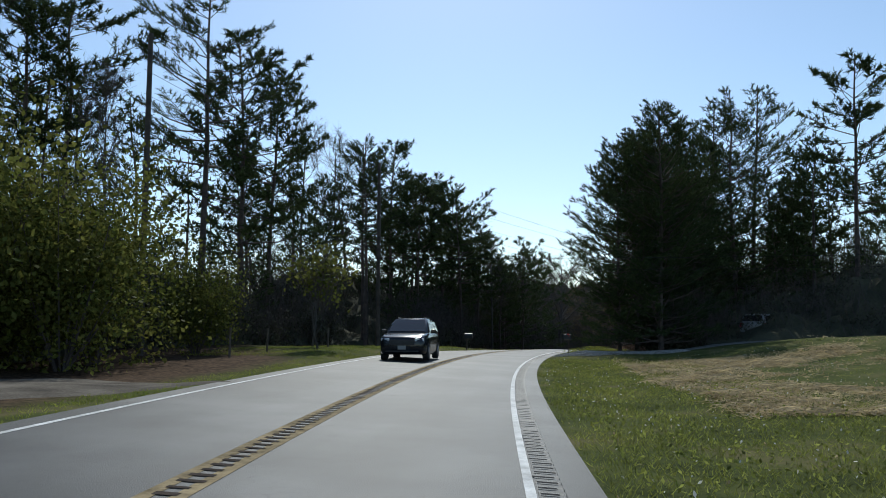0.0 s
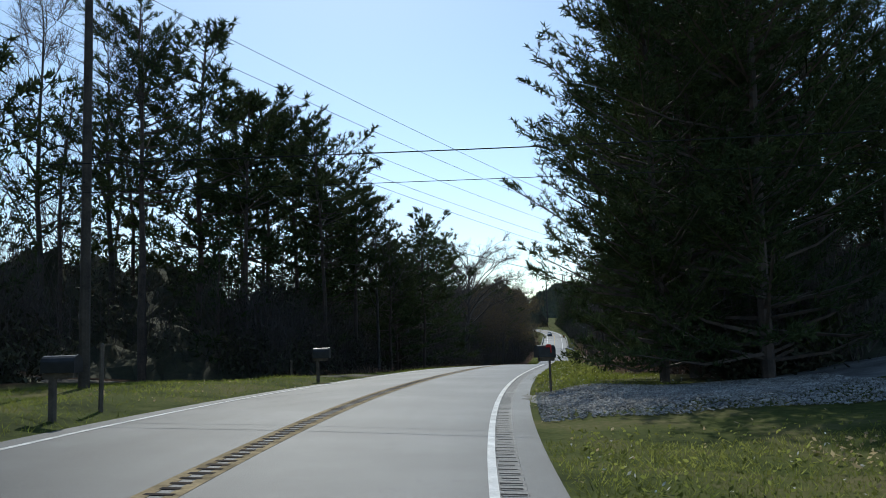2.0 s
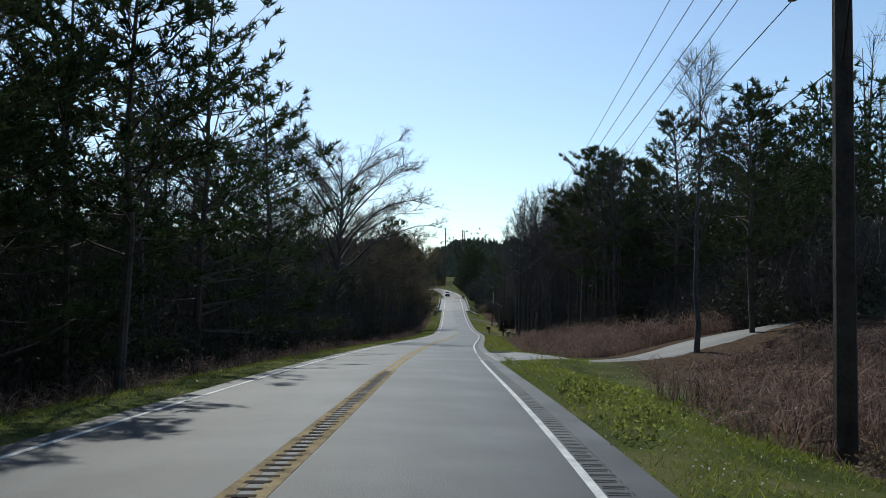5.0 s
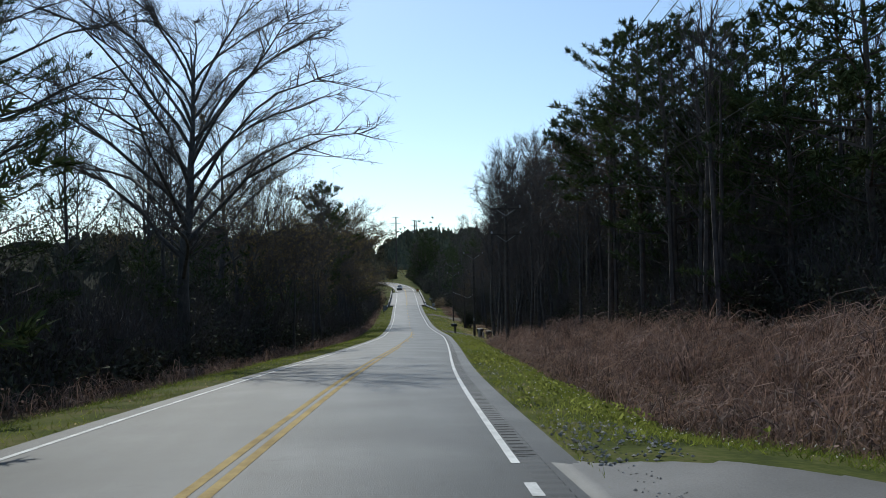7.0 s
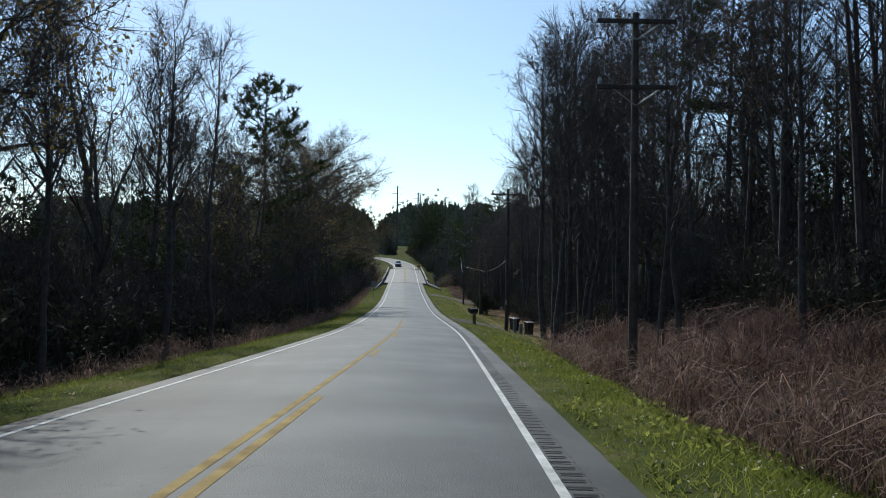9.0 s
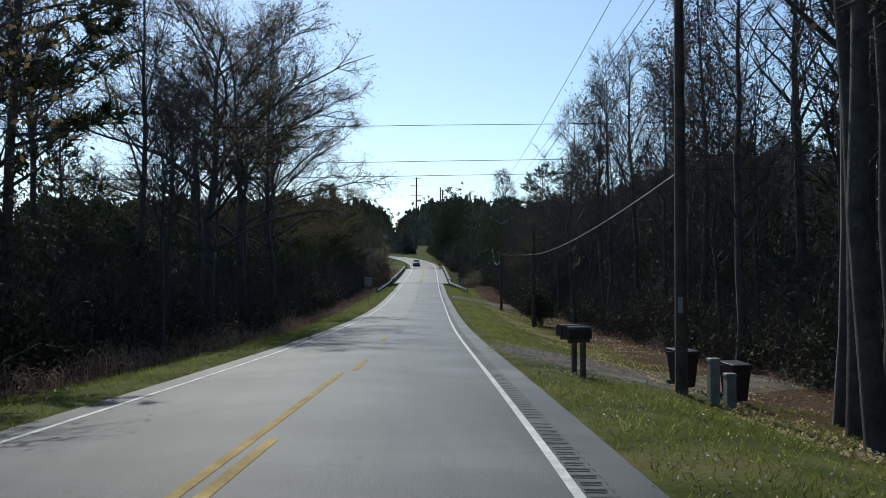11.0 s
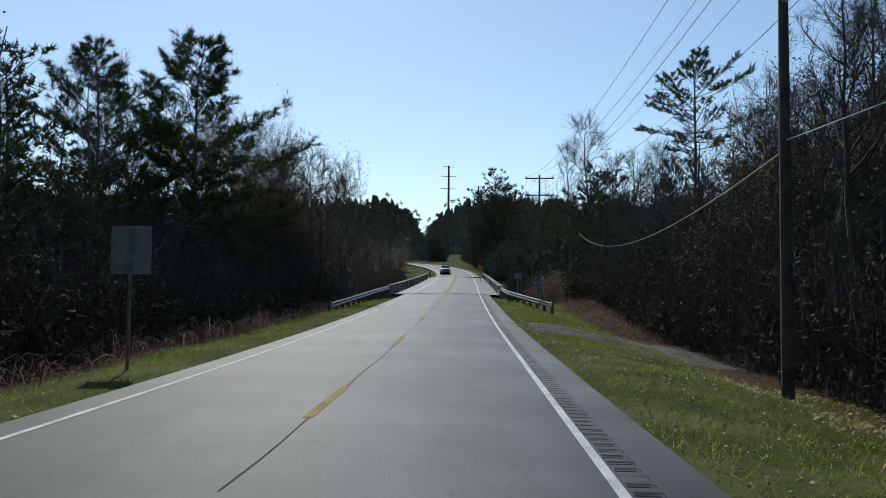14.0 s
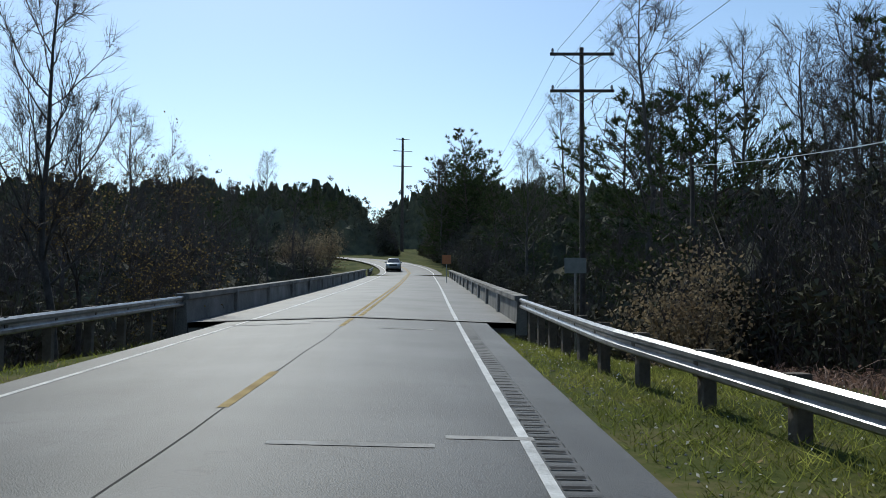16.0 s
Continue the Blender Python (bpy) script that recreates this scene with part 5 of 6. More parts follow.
# ---- drives of gravel ----
def drive(name, pts, half, label, mat=None):
    """A gravel drive draped over the ground, with ragged edges."""
    line = curve_through(pts, 10)
    d = np.gradient(line, axis=0)
    d /= np.linalg.norm(d, axis=1, keepdims=True)
    n = np.stack([d[:, 1], -d[:, 0]], 1)
    ws = np.linspace(-1, 1, 9)
    v = []
    for i, (p, q) in enumerate(zip(line, n)):
        hw = np.interp(i / (len(line) - 1), np.linspace(0, 1, len(half)), half)
        for w in ws:
            x, y = p + q * w * (hw + (abs(w) == 1) * 0.25 * math.sin(i * 2.1 + w))
            v.append((x, y, float(ground(y, x - float(cx(y)))) + (0.03 if abs(w) < 1 and 0 < i < len(line) - 1 else -0.06)))
    k = len(ws)
    f = [(i * k + j, i * k + j + 1, (i + 1) * k + j + 1, (i + 1) * k + j) for i in range(len(line) - 1) for j in range(k - 1)]
    return tagged(put(name, mesh(name, v, f, mat or GRAVEL, True)), label, "driveway", kind="structure")


drive("gravel_drive", [(7.3, 61.2), (10, 62.0), (16, 65.0), (24, 68.0), (44, 70)], [3.8, 2.8, 2.0, 1.8], "grey gravel drive with scattered stones")
drive("left_drive", [(-0.4, 26), (-6, 29), (-14, 31), (-24, 30)], [5, 2.4, 1.8], "packed dirt drive entrance", DIRT)
drive("left_lane", [(0.9, 79), (-3, 80), (-10, 79), (-22, 76)], [4, 1.8, 1.6], "packed dirt lane turning off the road", DIRT)
drive("side_road", [(12.6, 129.2), (15.5, 129.0), (19, 128.8), (23, 129.2), (28, 130.5)], [6.6, 3.7, 2.8, 2.6], "pale asphalt side road", DECK)
drive("mailbox_drive", [(24.2, 231.5), (28, 234), (34, 237.5), (46, 240)], [8.5, 3.6, 2.4], "brownish grey dirt drive with scattered stones", DIRT)
drive("verge_drive", [(30.9, 308), (34, 309.5), (39, 312.5), (44, 316)], [6.5, 4.8, 4.2], "brownish grey dirt drive with scattered stones", DIRT)


def stones(name, y0, y1, u0, u1, count, size, seed, label):
    rng = np.random.default_rng(seed)
    h = Heap()
    y, u = rng.uniform(y0, y1, count), rng.uniform(u0, u1, count)
    c = np.stack([cx(y) + u, y, ground(y, u) + 0.035], 1)
    s = size * rng.uniform(0.4, 1.3, count)
    k = rng.uniform(0.6, 1.4, (count, 6, 1))
    o = np.array([(1, 0, 0), (0, 1, 0), (-1, 0, 0), (0, -1, 0), (0, 0, 0.7), (0, 0, -0.7)])[None] * k * s[:, None, None]
    v = (c[:, None] + o).reshape(-1, 3)
    f = [(0, 1, 4), (1, 2, 4), (2, 3, 4), (3, 0, 4), (1, 0, 5), (2, 1, 5), (3, 2, 5), (0, 3, 5)]
    fs = (np.arange(count)[:, None, None] * 6 + np.array(f)[None]).reshape(-1, 3)
    return tagged(put(name, mesh(name, v, fs, STONE)), label, "gravel", kind="stuff")


stones("gravel_stones", 57.5, 64.6, 3.9, 11, 15000, 0.026, 41, "loose grey gravel stones on the drive")
stones("gravel_stones", 133.6, 137.5, 3.8, 5.0, 260, 0.03, 48, "broken gravel at the side road's corner")
stones("gravel_stones", 225, 238, 4.0, 8, 900, 0.025, 42, "loose grey gravel stones on the drive")
stones("gravel_stones", 305, 311, 4.0, 8, 500, 0.03, 43, "loose grey gravel stones on the drive")
stones("gravel_stones", 100, 350, 3.9, 4.35, 4000, 0.016, 44, "small grit along the road's edge")


# ---- mailboxes, signs, posts ----
def mailbox(x, y, turn, h=1.05, size=(0.22, 0.52, 0.26), flag=False, big=False, mat=None, post=0.10):
    """A rural mailbox: round-topped box with a door, on a timber post with an arm."""
    m = tagged(new("mailbox"), "dark metal rural mailbox on a timber post" + (" with red flag" if flag else ""), "mailbox", "mailboxes")
    m.matrix_basis = Matrix.Translation(spot_x(x, y)) @ Matrix.Rotation(turn, 4, "Z")
    w, l, t = size
    part("post", box(bmesh.new(), (post, post, h + 0.35), Matrix.Translation((0, 0.05, (h - 0.35) / 2)), 0.01), POST, m)
    part("arm", box(bmesh.new(), (0.09, l * 0.95, 0.09), Matrix.Translation((0, -l * 0.1, h - 0.05)), 0.008), POST, m)
    sec = [(-w / 2, 0), (w / 2, 0), (w / 2, t * 0.55)] + [(w / 2 * math.cos(a), t * 0.55 + t * 0.45 * math.sin(a)) for a in np.linspace(0.25, math.pi - 0.25, 7)] + [(-w / 2, t * 0.55)]
    n = len(sec)
    v = [(a, s * l / 2 - l * 0.15, h + b) for s in (-1, 1) for a, b in sec]
    f = [(k, (k + 1) % n, n + (k + 1) % n, n + k) for k in range(n)] + [tuple(range(n))[::-1], tuple(range(n, 2 * n))]
    b = put("box", mesh("box", v, f, mat or BLACK), m)
    v = [(a * 1.05, -l * 0.15 - l / 2 + s * 0.015 - 0.012, h + c * 1.03 - 0.003) for s in (-1, 1) for a, c in sec]
    put("door", mesh("door", v, f, mat or BLACK), b)
    if flag:
        bm = box(bmesh.new(), (0.012, 0.02, 0.2), Matrix.Translation((w / 2 + 0.01, 0.02, h + 0.2)))
        box(bm, (0.012, 0.13, 0.07), Matrix.Translation((w / 2 + 0.01, -0.05, h + 0.28)))
        part("flag", bm, RED, b, "red signal flag")
    return m


mailbox(7.75, 64.3, -1.1, 0.90, (0.24, 0.46, 0.30), True, post=0.05)
mailbox(0.3, 73.4, 1.5, 0.85, (0.30, 0.56, 0.36))
mailbox(-0.8, 56.5, 1.5, 0.8, (0.26, 0.56, 0.28))
mailbox(25.15, 226.0, -1.2, 0.86, (0.26, 0.58, 0.28))
mailbox(25.2, 227.0, -1.3, 0.9, (0.24, 0.52, 0.26))


def sign(name, x, y, bottom, w, h, turn, face, label, lines=()):
    s = tagged(new(name), label, "road sign", "road signs")
    base = spot_x(x, y)
    s.matrix_basis = Matrix.Translation(base) @ Matrix.Rotation(turn, 4, "Z")
    z = bottom - base[2]
    part("post", box(bmesh.new(), (0.06, 0.04, z + h + 0.3), Matrix.Translation((0, 0.03, (z + h - 0.3) / 2)), 0.004), STEEL, s)
    p = part("panel", box(bmesh.new(), (w, 0.004, h), Matrix.Translation((0, 0, z + h / 2)), 0.0015), face, s)
    for text, dz, size in lines:
        c = bpy.data.curves.new("lettering", "FONT")
        c.body, c.size, c.align_x, c.extrude, c.offset = text, size, "CENTER", 0.001, 0.0015 * size / 0.15
        c.materials.append(BLACK)
        o = put("lettering", c, s, at=Matrix.Translation((0, -0.005, z + dz)) @ Matrix.Rotation(radians(90), 4, "X"))
    return s


sign("speed_limit_sign", 34.7, 328.9, 0.36, 0.57, 0.71, -0.08, SIGN, "white speed limit sign with black figures", (("SPEED", 0.545, 0.13), ("LIMIT", 0.405, 0.13), ("45", 0.06, 0.36)))
sign("warning_sign", 37.9, 398.4, 4.0, 0.75, 0.75, -0.1, ORANGE, "faded orange sign on a post by the bridge")
sign("white_sign", 36.3, 349.5, 1.75, 0.6, 0.42, -0.1, PLASTIC, "small grey rectangular marker sign by the bridge end")


sign("road_sign", 21.1, 293.3, 0.35, 0.76, 0.9, math.pi - 0.05, PLASTIC, "grey metal back of a road sign facing the other way")


def stake(x, y, h, r=0.05, label="thin weathered timber post in the grass"):
    s = tagged(new("roadside_post"), label, "post", "roadside posts")
    s.matrix_basis = Matrix.Translation(spot_x(x, y))
    part("shaft", round_bar(bmesh.new(), (0, 0, -0.3), (0.02, 0, h), r, r * 0.85, 8), POST, s)
    part("cap", round_bar(bmesh.new(), (0.02, 0, h), (0.02, 0, h + 0.05), r * 1.15, r * 0.6, 8), POST, s)


for x, y, h in ((-0.9, 58.4, 1.2), (-4.6, 42.5, 1.1), (-5.0, 47.5, 1.0), (-3.6, 52.0, 0.9), (-1.3, 76.0, 0.6)):
    stake(x, y, h)


def pedestal(x, y, h=0.95):
    p = tagged(new("utility_pedestal"), "small grey green telephone pedestal in the grass", "utility box")
    p.matrix_basis = Matrix.Translation(spot_x(x, y))
    body = part("body", box(bmesh.new(), (0.22, 0.22, h), Matrix.Translation((0, 0, h / 2)), 0.02), PLASTIC, p)
    part("lid", box(bmesh.new(), (0.25, 0.25, 0.10), Matrix.Translation((0, 0, h)), 0.03), PLASTIC, body)


pedestal(27.9, 225.3)
pedestal(28.4, 225.6, 0.7)


def refuse_bin(x, y, turn, k=1.0):
    """A wheeled bin: tapered body, rim, sloping lid, handle, two wheels."""
    b = tagged(new("refuse_bin"), "black plastic wheeled refuse bin beside the drive", "refuse bin", "refuse bins")
    b.matrix_basis = Matrix.Translation(spot_x(x, y)) @ Matrix.Rotation(turn, 4, "Z") @ Matrix.Scale(k, 4)
    v = [(sx * w, sy * d, z) for z, w, d in ((0.05, 0.21, 0.22), (0.90, 0.27, 0.30), (0.90, 0.295, 0.325), (0.96, 0.295, 0.325)) for sx, sy in ((-1, -1), (1, -1), (1, 1), (-1, 1))]
    f = [(4 * i + k, 4 * i + (k + 1) % 4, 4 * i + 4 + (k + 1) % 4, 4 * i + 4 + k) for i in range(3) for k in range(4)] + [(3, 2, 1, 0), (12, 13, 14, 15)]
    put("body", mesh("body", v, f, BLACK), b)
    part("lid", box(bmesh.new(), (0.60, 0.67, 0.06), Matrix.Translation((0, 0, 1.0)) @ Matrix.Rotation(0.10, 4, "X"), 0.025), BLACK, b)
    part("handle", round_bar(bmesh.new(), (-0.24, 0.37, 0.97), (0.24, 0.37, 0.97), 0.018), BLACK, b)
    for s in (-1, 1):
        part("wheel", round_bar(bmesh.new(), (s * 0.19, 0.24, 0.11), (s * 0.27, 0.24, 0.11), 0.11, sides=16), TYRE, b)
    return b


refuse_bin(28.7, 229.2, 0.4)
refuse_bin(29.5, 227.8, 0.2, 0.95)
part("marker_plate", box(bmesh.new(), (0.11, 0.012, 0.36), Matrix.Translation((-0.05, -0.145, 2.0)), 0.004), SIGN, drive_pole, "pale metal marker plate")

# ---- cars ----
def loft(name, rings, mat, parent, label="", smooth=True):
    n = len(rings[0])
    v = [p for r in rings for p in r]
    f = [(i * n + k, i * n + (k + 1) % n, (i + 1) * n + (k + 1) % n, (i + 1) * n + k) for i in range(len(rings) - 1) for k in range(n)]
    f += [tuple(range(n))[::-1], tuple(range((len(rings) - 1) * n, len(rings) * n))]
    ob = put(name, mesh(name, v, f, mat, smooth), parent, label)
    if smooth:
        md = ob.modifiers.new("bevel", "BEVEL")
        md.width, md.segments, md.angle_limit = 0.03, 2, radians(35)
    return ob


def car(name, x, y, turn, paint, label, k=1.0):
    """A sport utility car that faces its own -y: lower body, cabin with glass, lamps, mirrors, wheels, roof rails."""
    c = tagged(new(name), label, "car", "cars")
    u = x - float(cx(y))
    z0 = float(surface(y, u)) if -3.6 < u < 3.9 else float(ground(y, u)) + 0.03
    c.matrix_basis = Matrix.Translation((x, y, z0)) @ Matrix.Rotation(turn, 4, "Z") @ Matrix.Scale(k, 4)

    def ring(y, w, lo, hi, tuck=0.12):
        return [(-w + 0.06, y, lo), (w - 0.06, y, lo), (w, y, lo + 0.15), (w, y, hi - 0.22), (w - tuck * 0.4, y, hi - 0.06), (w - tuck, y, hi), (-w + tuck, y, hi), (-w + tuck * 0.4, y, hi - 0.06), (-w, y, hi - 0.22), (-w, y, lo + 0.15)]

    body = loft("body", [ring(-2.32, 0.72, 0.42, 0.80), ring(-2.25, 0.84, 0.30, 0.92), ring(-1.95, 0.92, 0.24, 1.01), ring(-1.1, 0.94, 0.22, 1.09), ring(-0.6, 0.94, 0.22, 1.12), ring(1.7, 0.94, 0.22, 1.13), ring(2.2, 0.92, 0.26, 1.10), ring(2.33, 0.82, 0.38, 1.02)], paint, c)

    def cab(y, w0, w1, top):
        return [(-w0, y, 1.05), (w0, y, 1.05), (w1, y, top - 0.06), (w1 - 0.10, y, top), (-w1 + 0.10, y, top), (-w1, y, top - 0.06)]

    roof = loft("cabin", [cab(-1.05, 0.86, 0.84, 1.12), cab(-0.55, 0.87, 0.76, 1.42), cab(-0.15, 0.88, 0.70, 1.66), cab(0.5, 0.88, 0.69, 1.72), cab(1.5, 0.87, 0.68, 1.69), cab(1.95, 0.86, 0.66, 1.62), cab(2.24, 0.84, 0.70, 1.16)], paint, c)
    g = [(-0.74, -1.02, 1.135), (0.74, -1.02, 1.135), (0.62, -0.19, 1.635), (-0.62, -0.19, 1.635)]
    put("windscreen", mesh("windscreen", [(a, b - 0.02, d + 0.02) for a, b, d in g] + [(a, b + 0.02, d - 0.02) for a, b, d in g], [(0, 1, 2, 3), (7, 6, 5, 4), (0, 4, 5, 1), (1, 5, 6, 2), (2, 6, 7, 3), (3, 7, 4, 0)], GLASS), roof)
    g = [(-0.68, 2.235, 1.20), (0.68, 2.235, 1.20), (0.58, 2.0, 1.58), (-0.58, 2.0, 1.58)]
    put("rear_window", mesh("rear_window", [(a, b + 0.025, d) for a, b, d in g] + [(a, b - 0.02, d) for a, b, d in g], [(3, 2, 1, 0), (4, 5, 6, 7), (0, 1, 5, 4), (1, 2, 6, 5), (2, 3, 7, 6), (3, 0, 4, 7)], GLASS), roof)
    for s in (-1, 1):
        for a, b, ta, tb in ((-0.72, 0.12, -0.20, 0.14), (0.20, 1.02, 0.22, 1.00), (1.10, 1.95, 1.08, 1.72)):
            g = [(s * 0.875, a, 1.15), (s * 0.875, b, 1.15), (s * 0.735, tb, 1.58), (s * 0.735, ta, 1.55)]
            v = [(p + s * 0.012, q, r) for p, q, r in g] + [(p - s * 0.02, q, r) for p, q, r in g]
            put("side_window", mesh("side_window", v, [(0, 1, 2, 3), (7, 6, 5, 4), (0, 4, 5, 1), (1, 5, 6, 2), (2, 6, 7, 3), (3, 7, 4, 0)], GLASS), roof)
        part("headlight", box(bmesh.new(), (0.36, 0.14, 0.12), Matrix.Translation((s * 0.66, -2.22, 0.82)) @ Matrix.Rotation(s * 0.35, 4, "Z"), 0.03), LAMP, body, "bright headlamp lens")
        part("tail_light", box(bmesh.new(), (0.22, 0.10, 0.28), Matrix.Translation((s * 0.76, 2.28, 0.92)), 0.03), RED_LAMP, body, "red tail lamp")
        mir = part("mirror", box(bmesh.new(), (0.22, 0.12, 0.16), Matrix.Translation((s * 1.02, -0.62, 1.16)), 0.04), paint, c)
        part("roof_rail", box(bmesh.new(), (0.04, 1.5, 0.07), Matrix.Translation((s * 0.57, 0.80, 1.70)) @ Matrix.Rotation(-0.02, 4, "X"), 0.015), BLACK, roof)
        for wy in (-1.42, 1.42):
            bm = bmesh.new()
            for r, d in ((0.35, 0.20), (0.32, 0.235)):
                round_bar(bm, (s * (0.84 - d / 2), wy, 0.35), (s * (0.84 + d / 2), wy, 0.35), r, sides=24)
            wheel = part("wheel", bm, TYRE, c)
            part("rim", round_bar(bmesh.new(), (s * 0.90, wy, 0.35), (s * 0.968, wy, 0.35), 0.23, 0.20, 20), ALLOY, wheel, "alloy rim")
    part("grille", box(bmesh.new(), (1.0, 0.06, 0.22), Matrix.Translation((0, -2.31, 0.72)), 0.02), BLACK, body, "black grille")
    part("lower_intake", box(bmesh.new(), (1.3, 0.08, 0.16), Matrix.Translation((0, -2.27, 0.42)), 0.02), BLACK, body, "black lower intake")
    part("number_plate", box(bmesh.new(), (0.32, 0.02, 0.15), Matrix.Translation((0, -2.345, 0.52)), 0.004), SIGN, body, "pale blank plate")
    return c


car("dark_car", 1.75, 46.3, 0.05, CAR_DARK, "dark grey sport utility car with roof rails on the road")
car("silver_car", float(cx(438)) - 1.7, 438.0, -0.06, CAR_SILVER, "silver sport utility car on the far road")
car("parked_car", 20.3, 71.2, 2.7, CAR_SILVER, "silver grey sport utility car parked by the trees", 0.95)


# ---- low growth ----
def brush(name, y0, y1, u0, u1, height, stems, seed, mat, label, leaves=0, width=0.012, flat=0.38, gaps=-0.75):
    """Mounds of arching dead canes with upright weed stems and dry leaves between them."""
    rng = np.random.default_rng(seed)
    h = Heap()
    y, u = rng.uniform(y0, y1, stems), rng.uniform(u0, u1, stems)
    keep = rough(u, y, 2.4 if gaps < 0 else 3.4) + 0.4 * rough(u, y, 1.1) + rng.normal(0, 0.5 if gaps < 0 else 0.18, stems) > gaps
    y, u = y[keep], u[keep]
    n = len(y)
    b = np.stack([cx(y) + u, y, ground(y, u) - 0.03], 1)
    mound = np.clip(0.5 + 0.45 * rough(u, y, 2.9) + 0.5 * rough(u + 7, y, 1.3) + 0.3 * rough(u, y + 5, 0.6), 0.12, 1.5)
    tall = height * rng.uniform(0.5, 1.0, n) * mound
    upright = rng.random(n) < 0.22
    tall = np.where(upright, np.maximum(tall, 0.3 * height) * rng.uniform(0.8, 1.35, n), tall)
    turn, out = rng.uniform(0, 6.283, n), np.where(upright, 0.25 * flat, rng.uniform(0.5, 1.9, n) * flat / 0.38) * tall
    way = np.stack([np.cos(turn), np.sin(turn)], 1) * out[:, None]
    side = np.stack([-np.sin(turn), np.cos(turn), rng.normal(0, 0.5, n)], 1)
    strip = []
    for k in range(5):
        t = k / 4
        rise = np.where(upright, t, np.sin(math.pi * 0.80 * t ** 0.8))
        c = b + np.column_stack([way * t + rng.normal(0, 0.05, (n, 2)) * (k > 0), tall * rise])
        w = (width * (1.0 - 0.6 * t) * side)
        strip += [c - w, c + w]
    v = np.stack(strip, 1)
    h.v.append(v.reshape(-1, 3))
    f = np.array([(2 * k, 2 * k + 1, 2 * k + 3, 2 * k + 2) for k in range(4)])
    h.f += (np.arange(n)[:, None, None] * 10 + f[None] + h.n).reshape(-1, 4).tolist()
    h.n += 10 * n
    tip = b + np.column_stack([way * 0.7, tall * 0.85])
    k = rng.uniform(0.3, 1.0, (n, 1))
    h.blades(b + (tip - b) * k, b + (tip - b) * k + rng.normal(0, 0.3, (n, 3)) * np.maximum(tall, 0.25)[:, None], width * 0.6, rng)
    if leaves:
        i = rng.integers(0, n, leaves)
        h.leaves(b[i] + (tip - b)[i] * rng.uniform(0.05, 1, (leaves, 1)) ** 0.6 + rng.normal(0, 0.10, (leaves, 3)), 0.055, rng)
    return tagged(put(name, h.mesh(name, mat)), label, "undergrowth", kind="stuff")


BROWN = "tangled brown dead brambles and weeds"
brush("brown_brush", 112, 123, 11.5, 17, 0.7, 2600, 58, BRUSH, BROWN, 2600)
brush("brown_brush", 70, 111, 6.8, 17, 1.25, 16500, 51, BRUSH, BROWN, 16000)
brush("brown_brush", 134.5, 165, 7.0, 19, 1.6, 20000, 52, BRUSH, BROWN, 26000)
brush("brown_brush", 165, 207, 7.2, 16, 1.6, 22000, 53, BRUSH, BROWN, 22000)
brush("brown_brush", 207, 330, 14, 21, 1.0, 9000, 54, BRUSH, BROWN, 9000)
brush("brown_brush", 318, 352, 8.4, 13, 0.6, 4000, 55, BRUSH, BROWN, 4000)
brush("brown_brush", 85, 345, -10.5, -6.3, 1.0, 15000, 56, BRUSH, BROWN, 14000)
brush("dry_grass", 27, 50, 7.3, 19, 0.2, 60000, 57, STRAW, "flattened patches of pale dry grass in the field", 0, 0.014, 1.3, 0.05)


def grass(name, y0, y1, u0, u1, height, count, seed, label, mat=None):
    rng = np.random.default_rng(seed)
    h = Heap()
    y, u = rng.uniform(y0, y1, count), rng.uniform(u0, u1, count)
    keep = rough(u, y, 1.1) + 0.6 * rough(u, y, 5.0) + rng.normal(0, 0.4, count) > -0.5
    keep &= ~((u > 4.2) & (np.abs(y - 308.3 - 0.45 * (u - 4)) < 3.4)) & ~((u > 3.9) & (y > 57.6) & (y < 64.2)) & ~((u > 4.0) & (y > 224.5) & (y < 239) & (np.abs(y - 231.5) < 7.5 - 0.7 * (u - 4)))
    keep &= ~((u > 3.85) & (np.abs(y - 129.1) < np.maximum(2.9, 6.6 - 0.9 * (u - 4))))   # bare drives
    y, u = y[keep], u[keep]
    n = len(y)
    b = np.stack([cx(y) + u, y, ground(y, u) - 0.02], 1)
    tall = height * rng.uniform(0.4, 1.2, n) * (0.7 + 0.5 * np.abs(rough(u, y, 1.7)))
    h.blades(b, b + np.stack([rng.normal(0, 0.7, n) * tall, rng.normal(0, 0.7, n) * tall, tall], 1), 0.008, rng)
    return tagged(put(name, h.mesh(name, mat or BLADE)), label, "grass", kind="stuff")


GREEN = "short green roadside grass with weeds"
grass("verge_grass", 2, 55, 3.8, 10, 0.11, 90000, 61, GREEN, LAWN)
grass("verge_grass", 8, 54, 10, 26, 0.10, 24000, 62, GREEN, LAWN)
grass("verge_grass", 62, 130, 3.8, 7.6, 0.16, 46000, 63, GREEN)
grass("verge_grass", 130, 207, 3.8, 7.8, 0.16, 52000, 64, GREEN)
grass("verge_grass", 205, 300, 3.8, 12, 0.13, 120000, 65, GREEN, LAWN)
grass("verge_grass", 300, 351, 3.8, 8.5, 0.15, 60000, 66, GREEN, LAWN)
grass("verge_grass", 4, 46, -5.2, -3.55, 0.10, 9000, 69, GREEN)
grass("verge_grass", 44, 90, -11, -3.55, 0.12, 36000, 67, GREEN)
grass("verge_grass", 90, 350, -6.8, -3.55, 0.16, 56000, 68, GREEN)


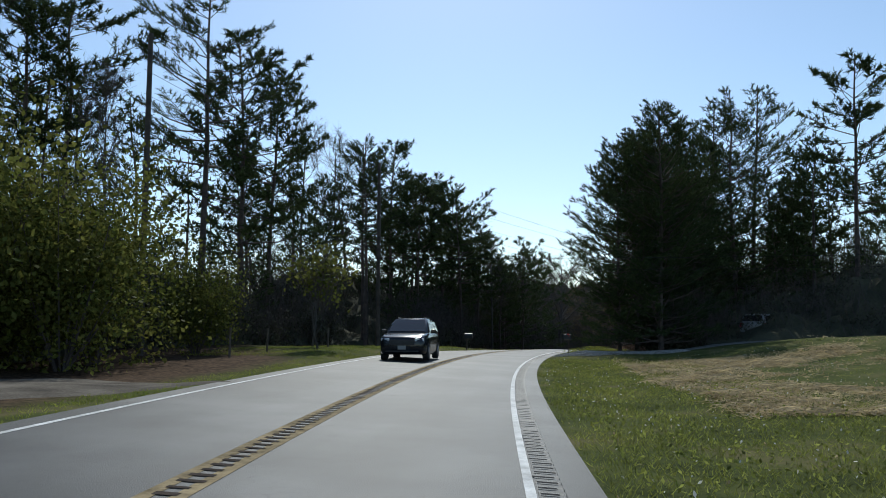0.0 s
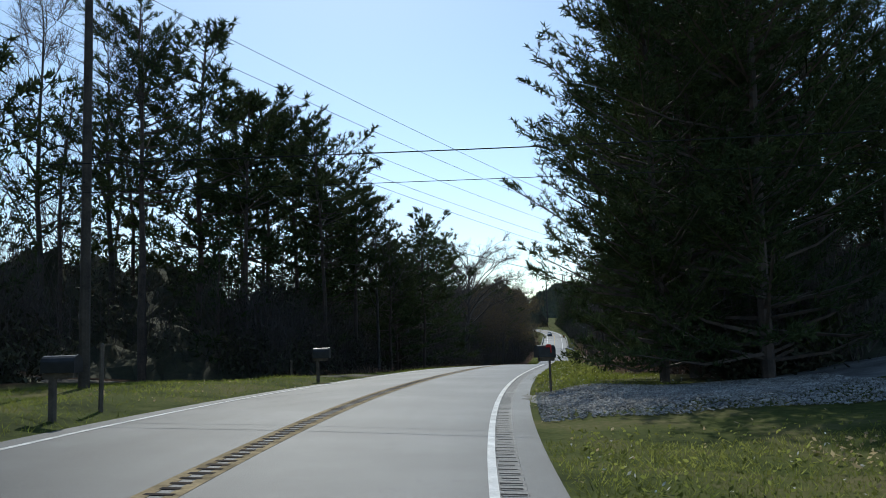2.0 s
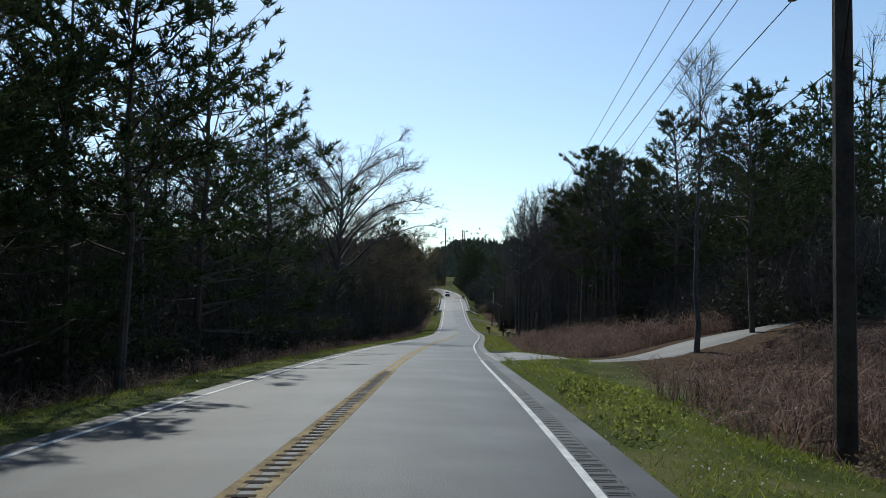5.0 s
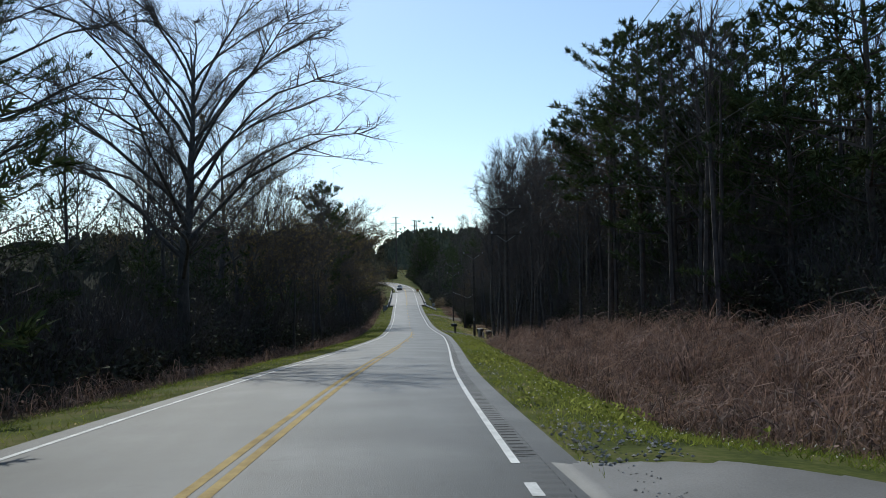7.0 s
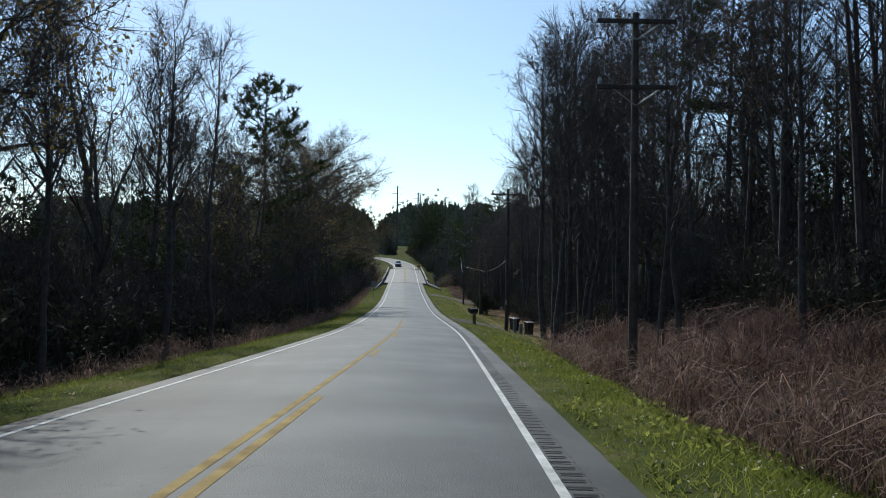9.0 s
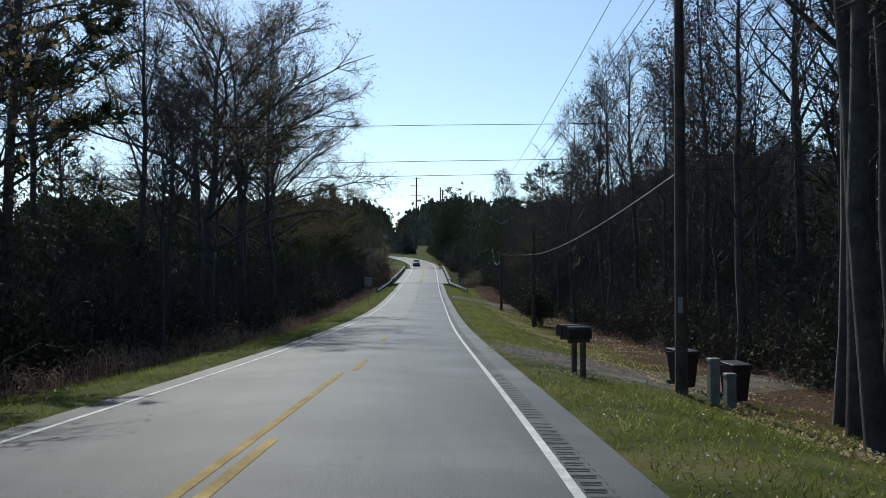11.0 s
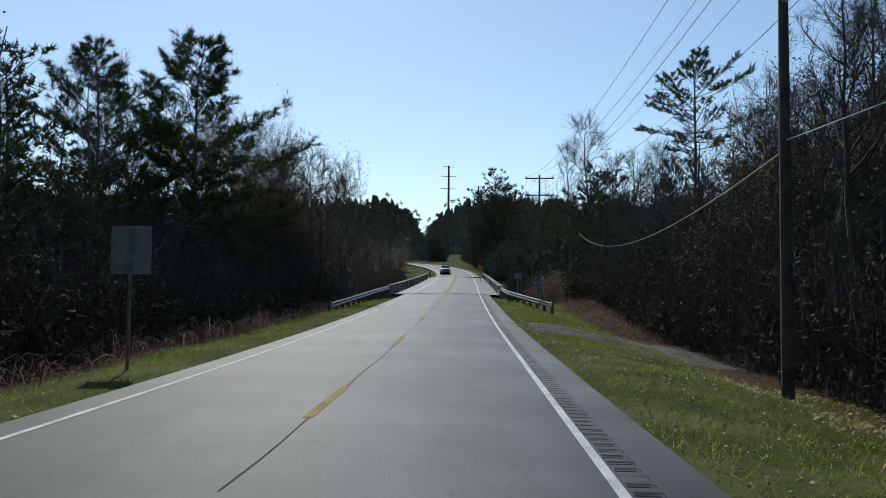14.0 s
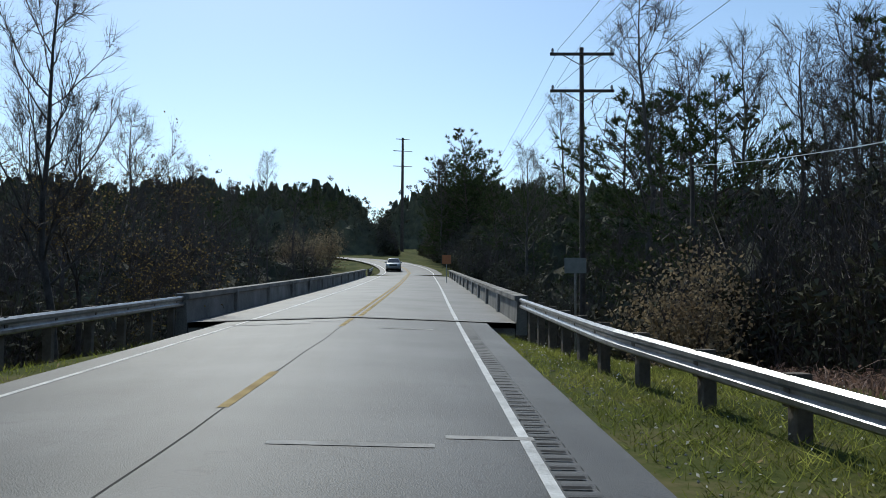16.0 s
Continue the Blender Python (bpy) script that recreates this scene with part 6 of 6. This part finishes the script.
def flecks(name, y0, y1, u0, u1, count, size, seed, mat, label, up, clump=-9.0):
    """Scattered small pale petals or dead leaves."""
    rng = np.random.default_rng(seed)
    h = Heap()
    y, u = rng.uniform(y0, y1, count), u0 + (u1 - u0) * rng.random(count) ** 1.3
    keep = rough(u, y, 0.9) + 0.8 * rough(u, y, 3.1) + rng.normal(0, 0.2, count) > clump
    keep &= ~((u > 3.85) & (np.abs(y - 129.1) < np.maximum(2.9, 6.6 - 0.9 * (u - 4))))
    y, u = y[keep], u[keep]
    count = len(y)
    h.leaves(np.stack([cx(y) + u, y, ground(y, u) + rng.uniform(0.02, up, count)], 1), size, rng, 2.0)
    return tagged(put(name, h.mesh(name, mat)), label, "ground cover", kind="stuff")


PETAL = material("white_petals", [(0.55, 0.54, 0.50), (0.75, 0.74, 0.70)], 4, 0.7, 0, 20, leaf=0.3)
flecks("small_flowers", 2, 55, 4, 14, 900, 0.03, 81, PETAL, "tiny white flowers in the roadside grass", 0.10)
flecks("small_flowers", 64, 350, 4, 9, 7000, 0.022, 82, PETAL, "tiny white flowers in the roadside grass", 0.16)
flecks("broad_weeds", 64, 207, 3.9, 6.2, 60000, 0.045, 86, LAWN, "low broad-leaved weeds at the road's edge", 0.28, 0.55)
flecks("broad_weeds", 2, 56, 4.2, 9, 7000, 0.035, 87, LAWN, "low broad-leaved weeds at the road's edge", 0.14)
flecks("dry_leaf_drift", 28, 54, 7.0, 22, 12000, 0.04, 88, STRAW, "drifts of pale dry leaves lying in the field", 0.16, 0.3)
flecks("dead_leaves", 2, 350, 3.7, 12, 2000, 0.035, 83, STRAW, "scattered dead leaves along the verge", 0.05)
flecks("dead_leaves", 60, 350, -7, -3.5, 1500, 0.04, 84, STRAW, "scattered dead leaves along the verge", 0.05)
flecks("dead_leaves", 212, 300, 7.5, 16, 16000, 0.06, 89, STRAW, "brown leaf litter drifting from the wood over the lawn", 0.06, -0.1)
flecks("pale_road_grit", 284, 349, -2.9, 2.9, 260, 0.05, 90, PETAL, "pale scraps of broken paint and grit on the asphalt", 0.03)
flecks("dead_leaves", 40, 350, -3.0, 3.0, 260, 0.035, 85, STRAW, "a few dry leaf scraps on the asphalt", 0.03)

# ---- leafy shrubs and young trees by the first bend ----
SPRING_SHRUB = shrub(71, 6.5, 4.6, SPRING, 9000, 0.11, "spring_shrub", "large shrub in fresh green and bronze spring leaf")
SPRING_SHRUB["group"] = "spring shrubs"
SPRING_SHRUB.matrix_basis = Matrix.Translation(spot_x(-6.8, 35.0))
for x, y, k in ((-9.5, 34, 1.25), (-8.2, 39, 1.1), (-12.5, 37, 1.35), (-7.4, 45.5, 0.72), (-11.0, 30.5, 1.1)):
    copy_thing(SPRING_SHRUB, Matrix.Translation(spot_x(x, y)) @ Matrix.Rotation(x * 3, 4, "Z") @ Matrix.Scale(k, 4))
young = bare_tree(72, 4.6, 0.35, 0.5, 2, 5, SPRING)
young.name = "young_tree"
tagged(young, "young roadside tree with fresh pale leaves", "tree", "young trees")
young.matrix_basis = Matrix.Translation(spot_x(-3.3, 49.5))
copy_thing(young, Matrix.Translation(spot_x(-5.2, 54.5)) @ Matrix.Rotation(2, 4, "Z"))
pale = shrub(73, 3.0, 3.0, PALE, 4200, 0.075, "spring_shrub", "pale budding shrub behind the guard rail")
pale.matrix_basis = Matrix.Translation(spot_x(38.5, 347.0))
for x, y, k in ((24.5, 440, 1.4), (26.5, 446, 1.6), (21, 450, 1.5)):
    copy_thing(pale, Matrix.Translation(spot_x(x, y)) @ Matrix.Scale(k, 4))
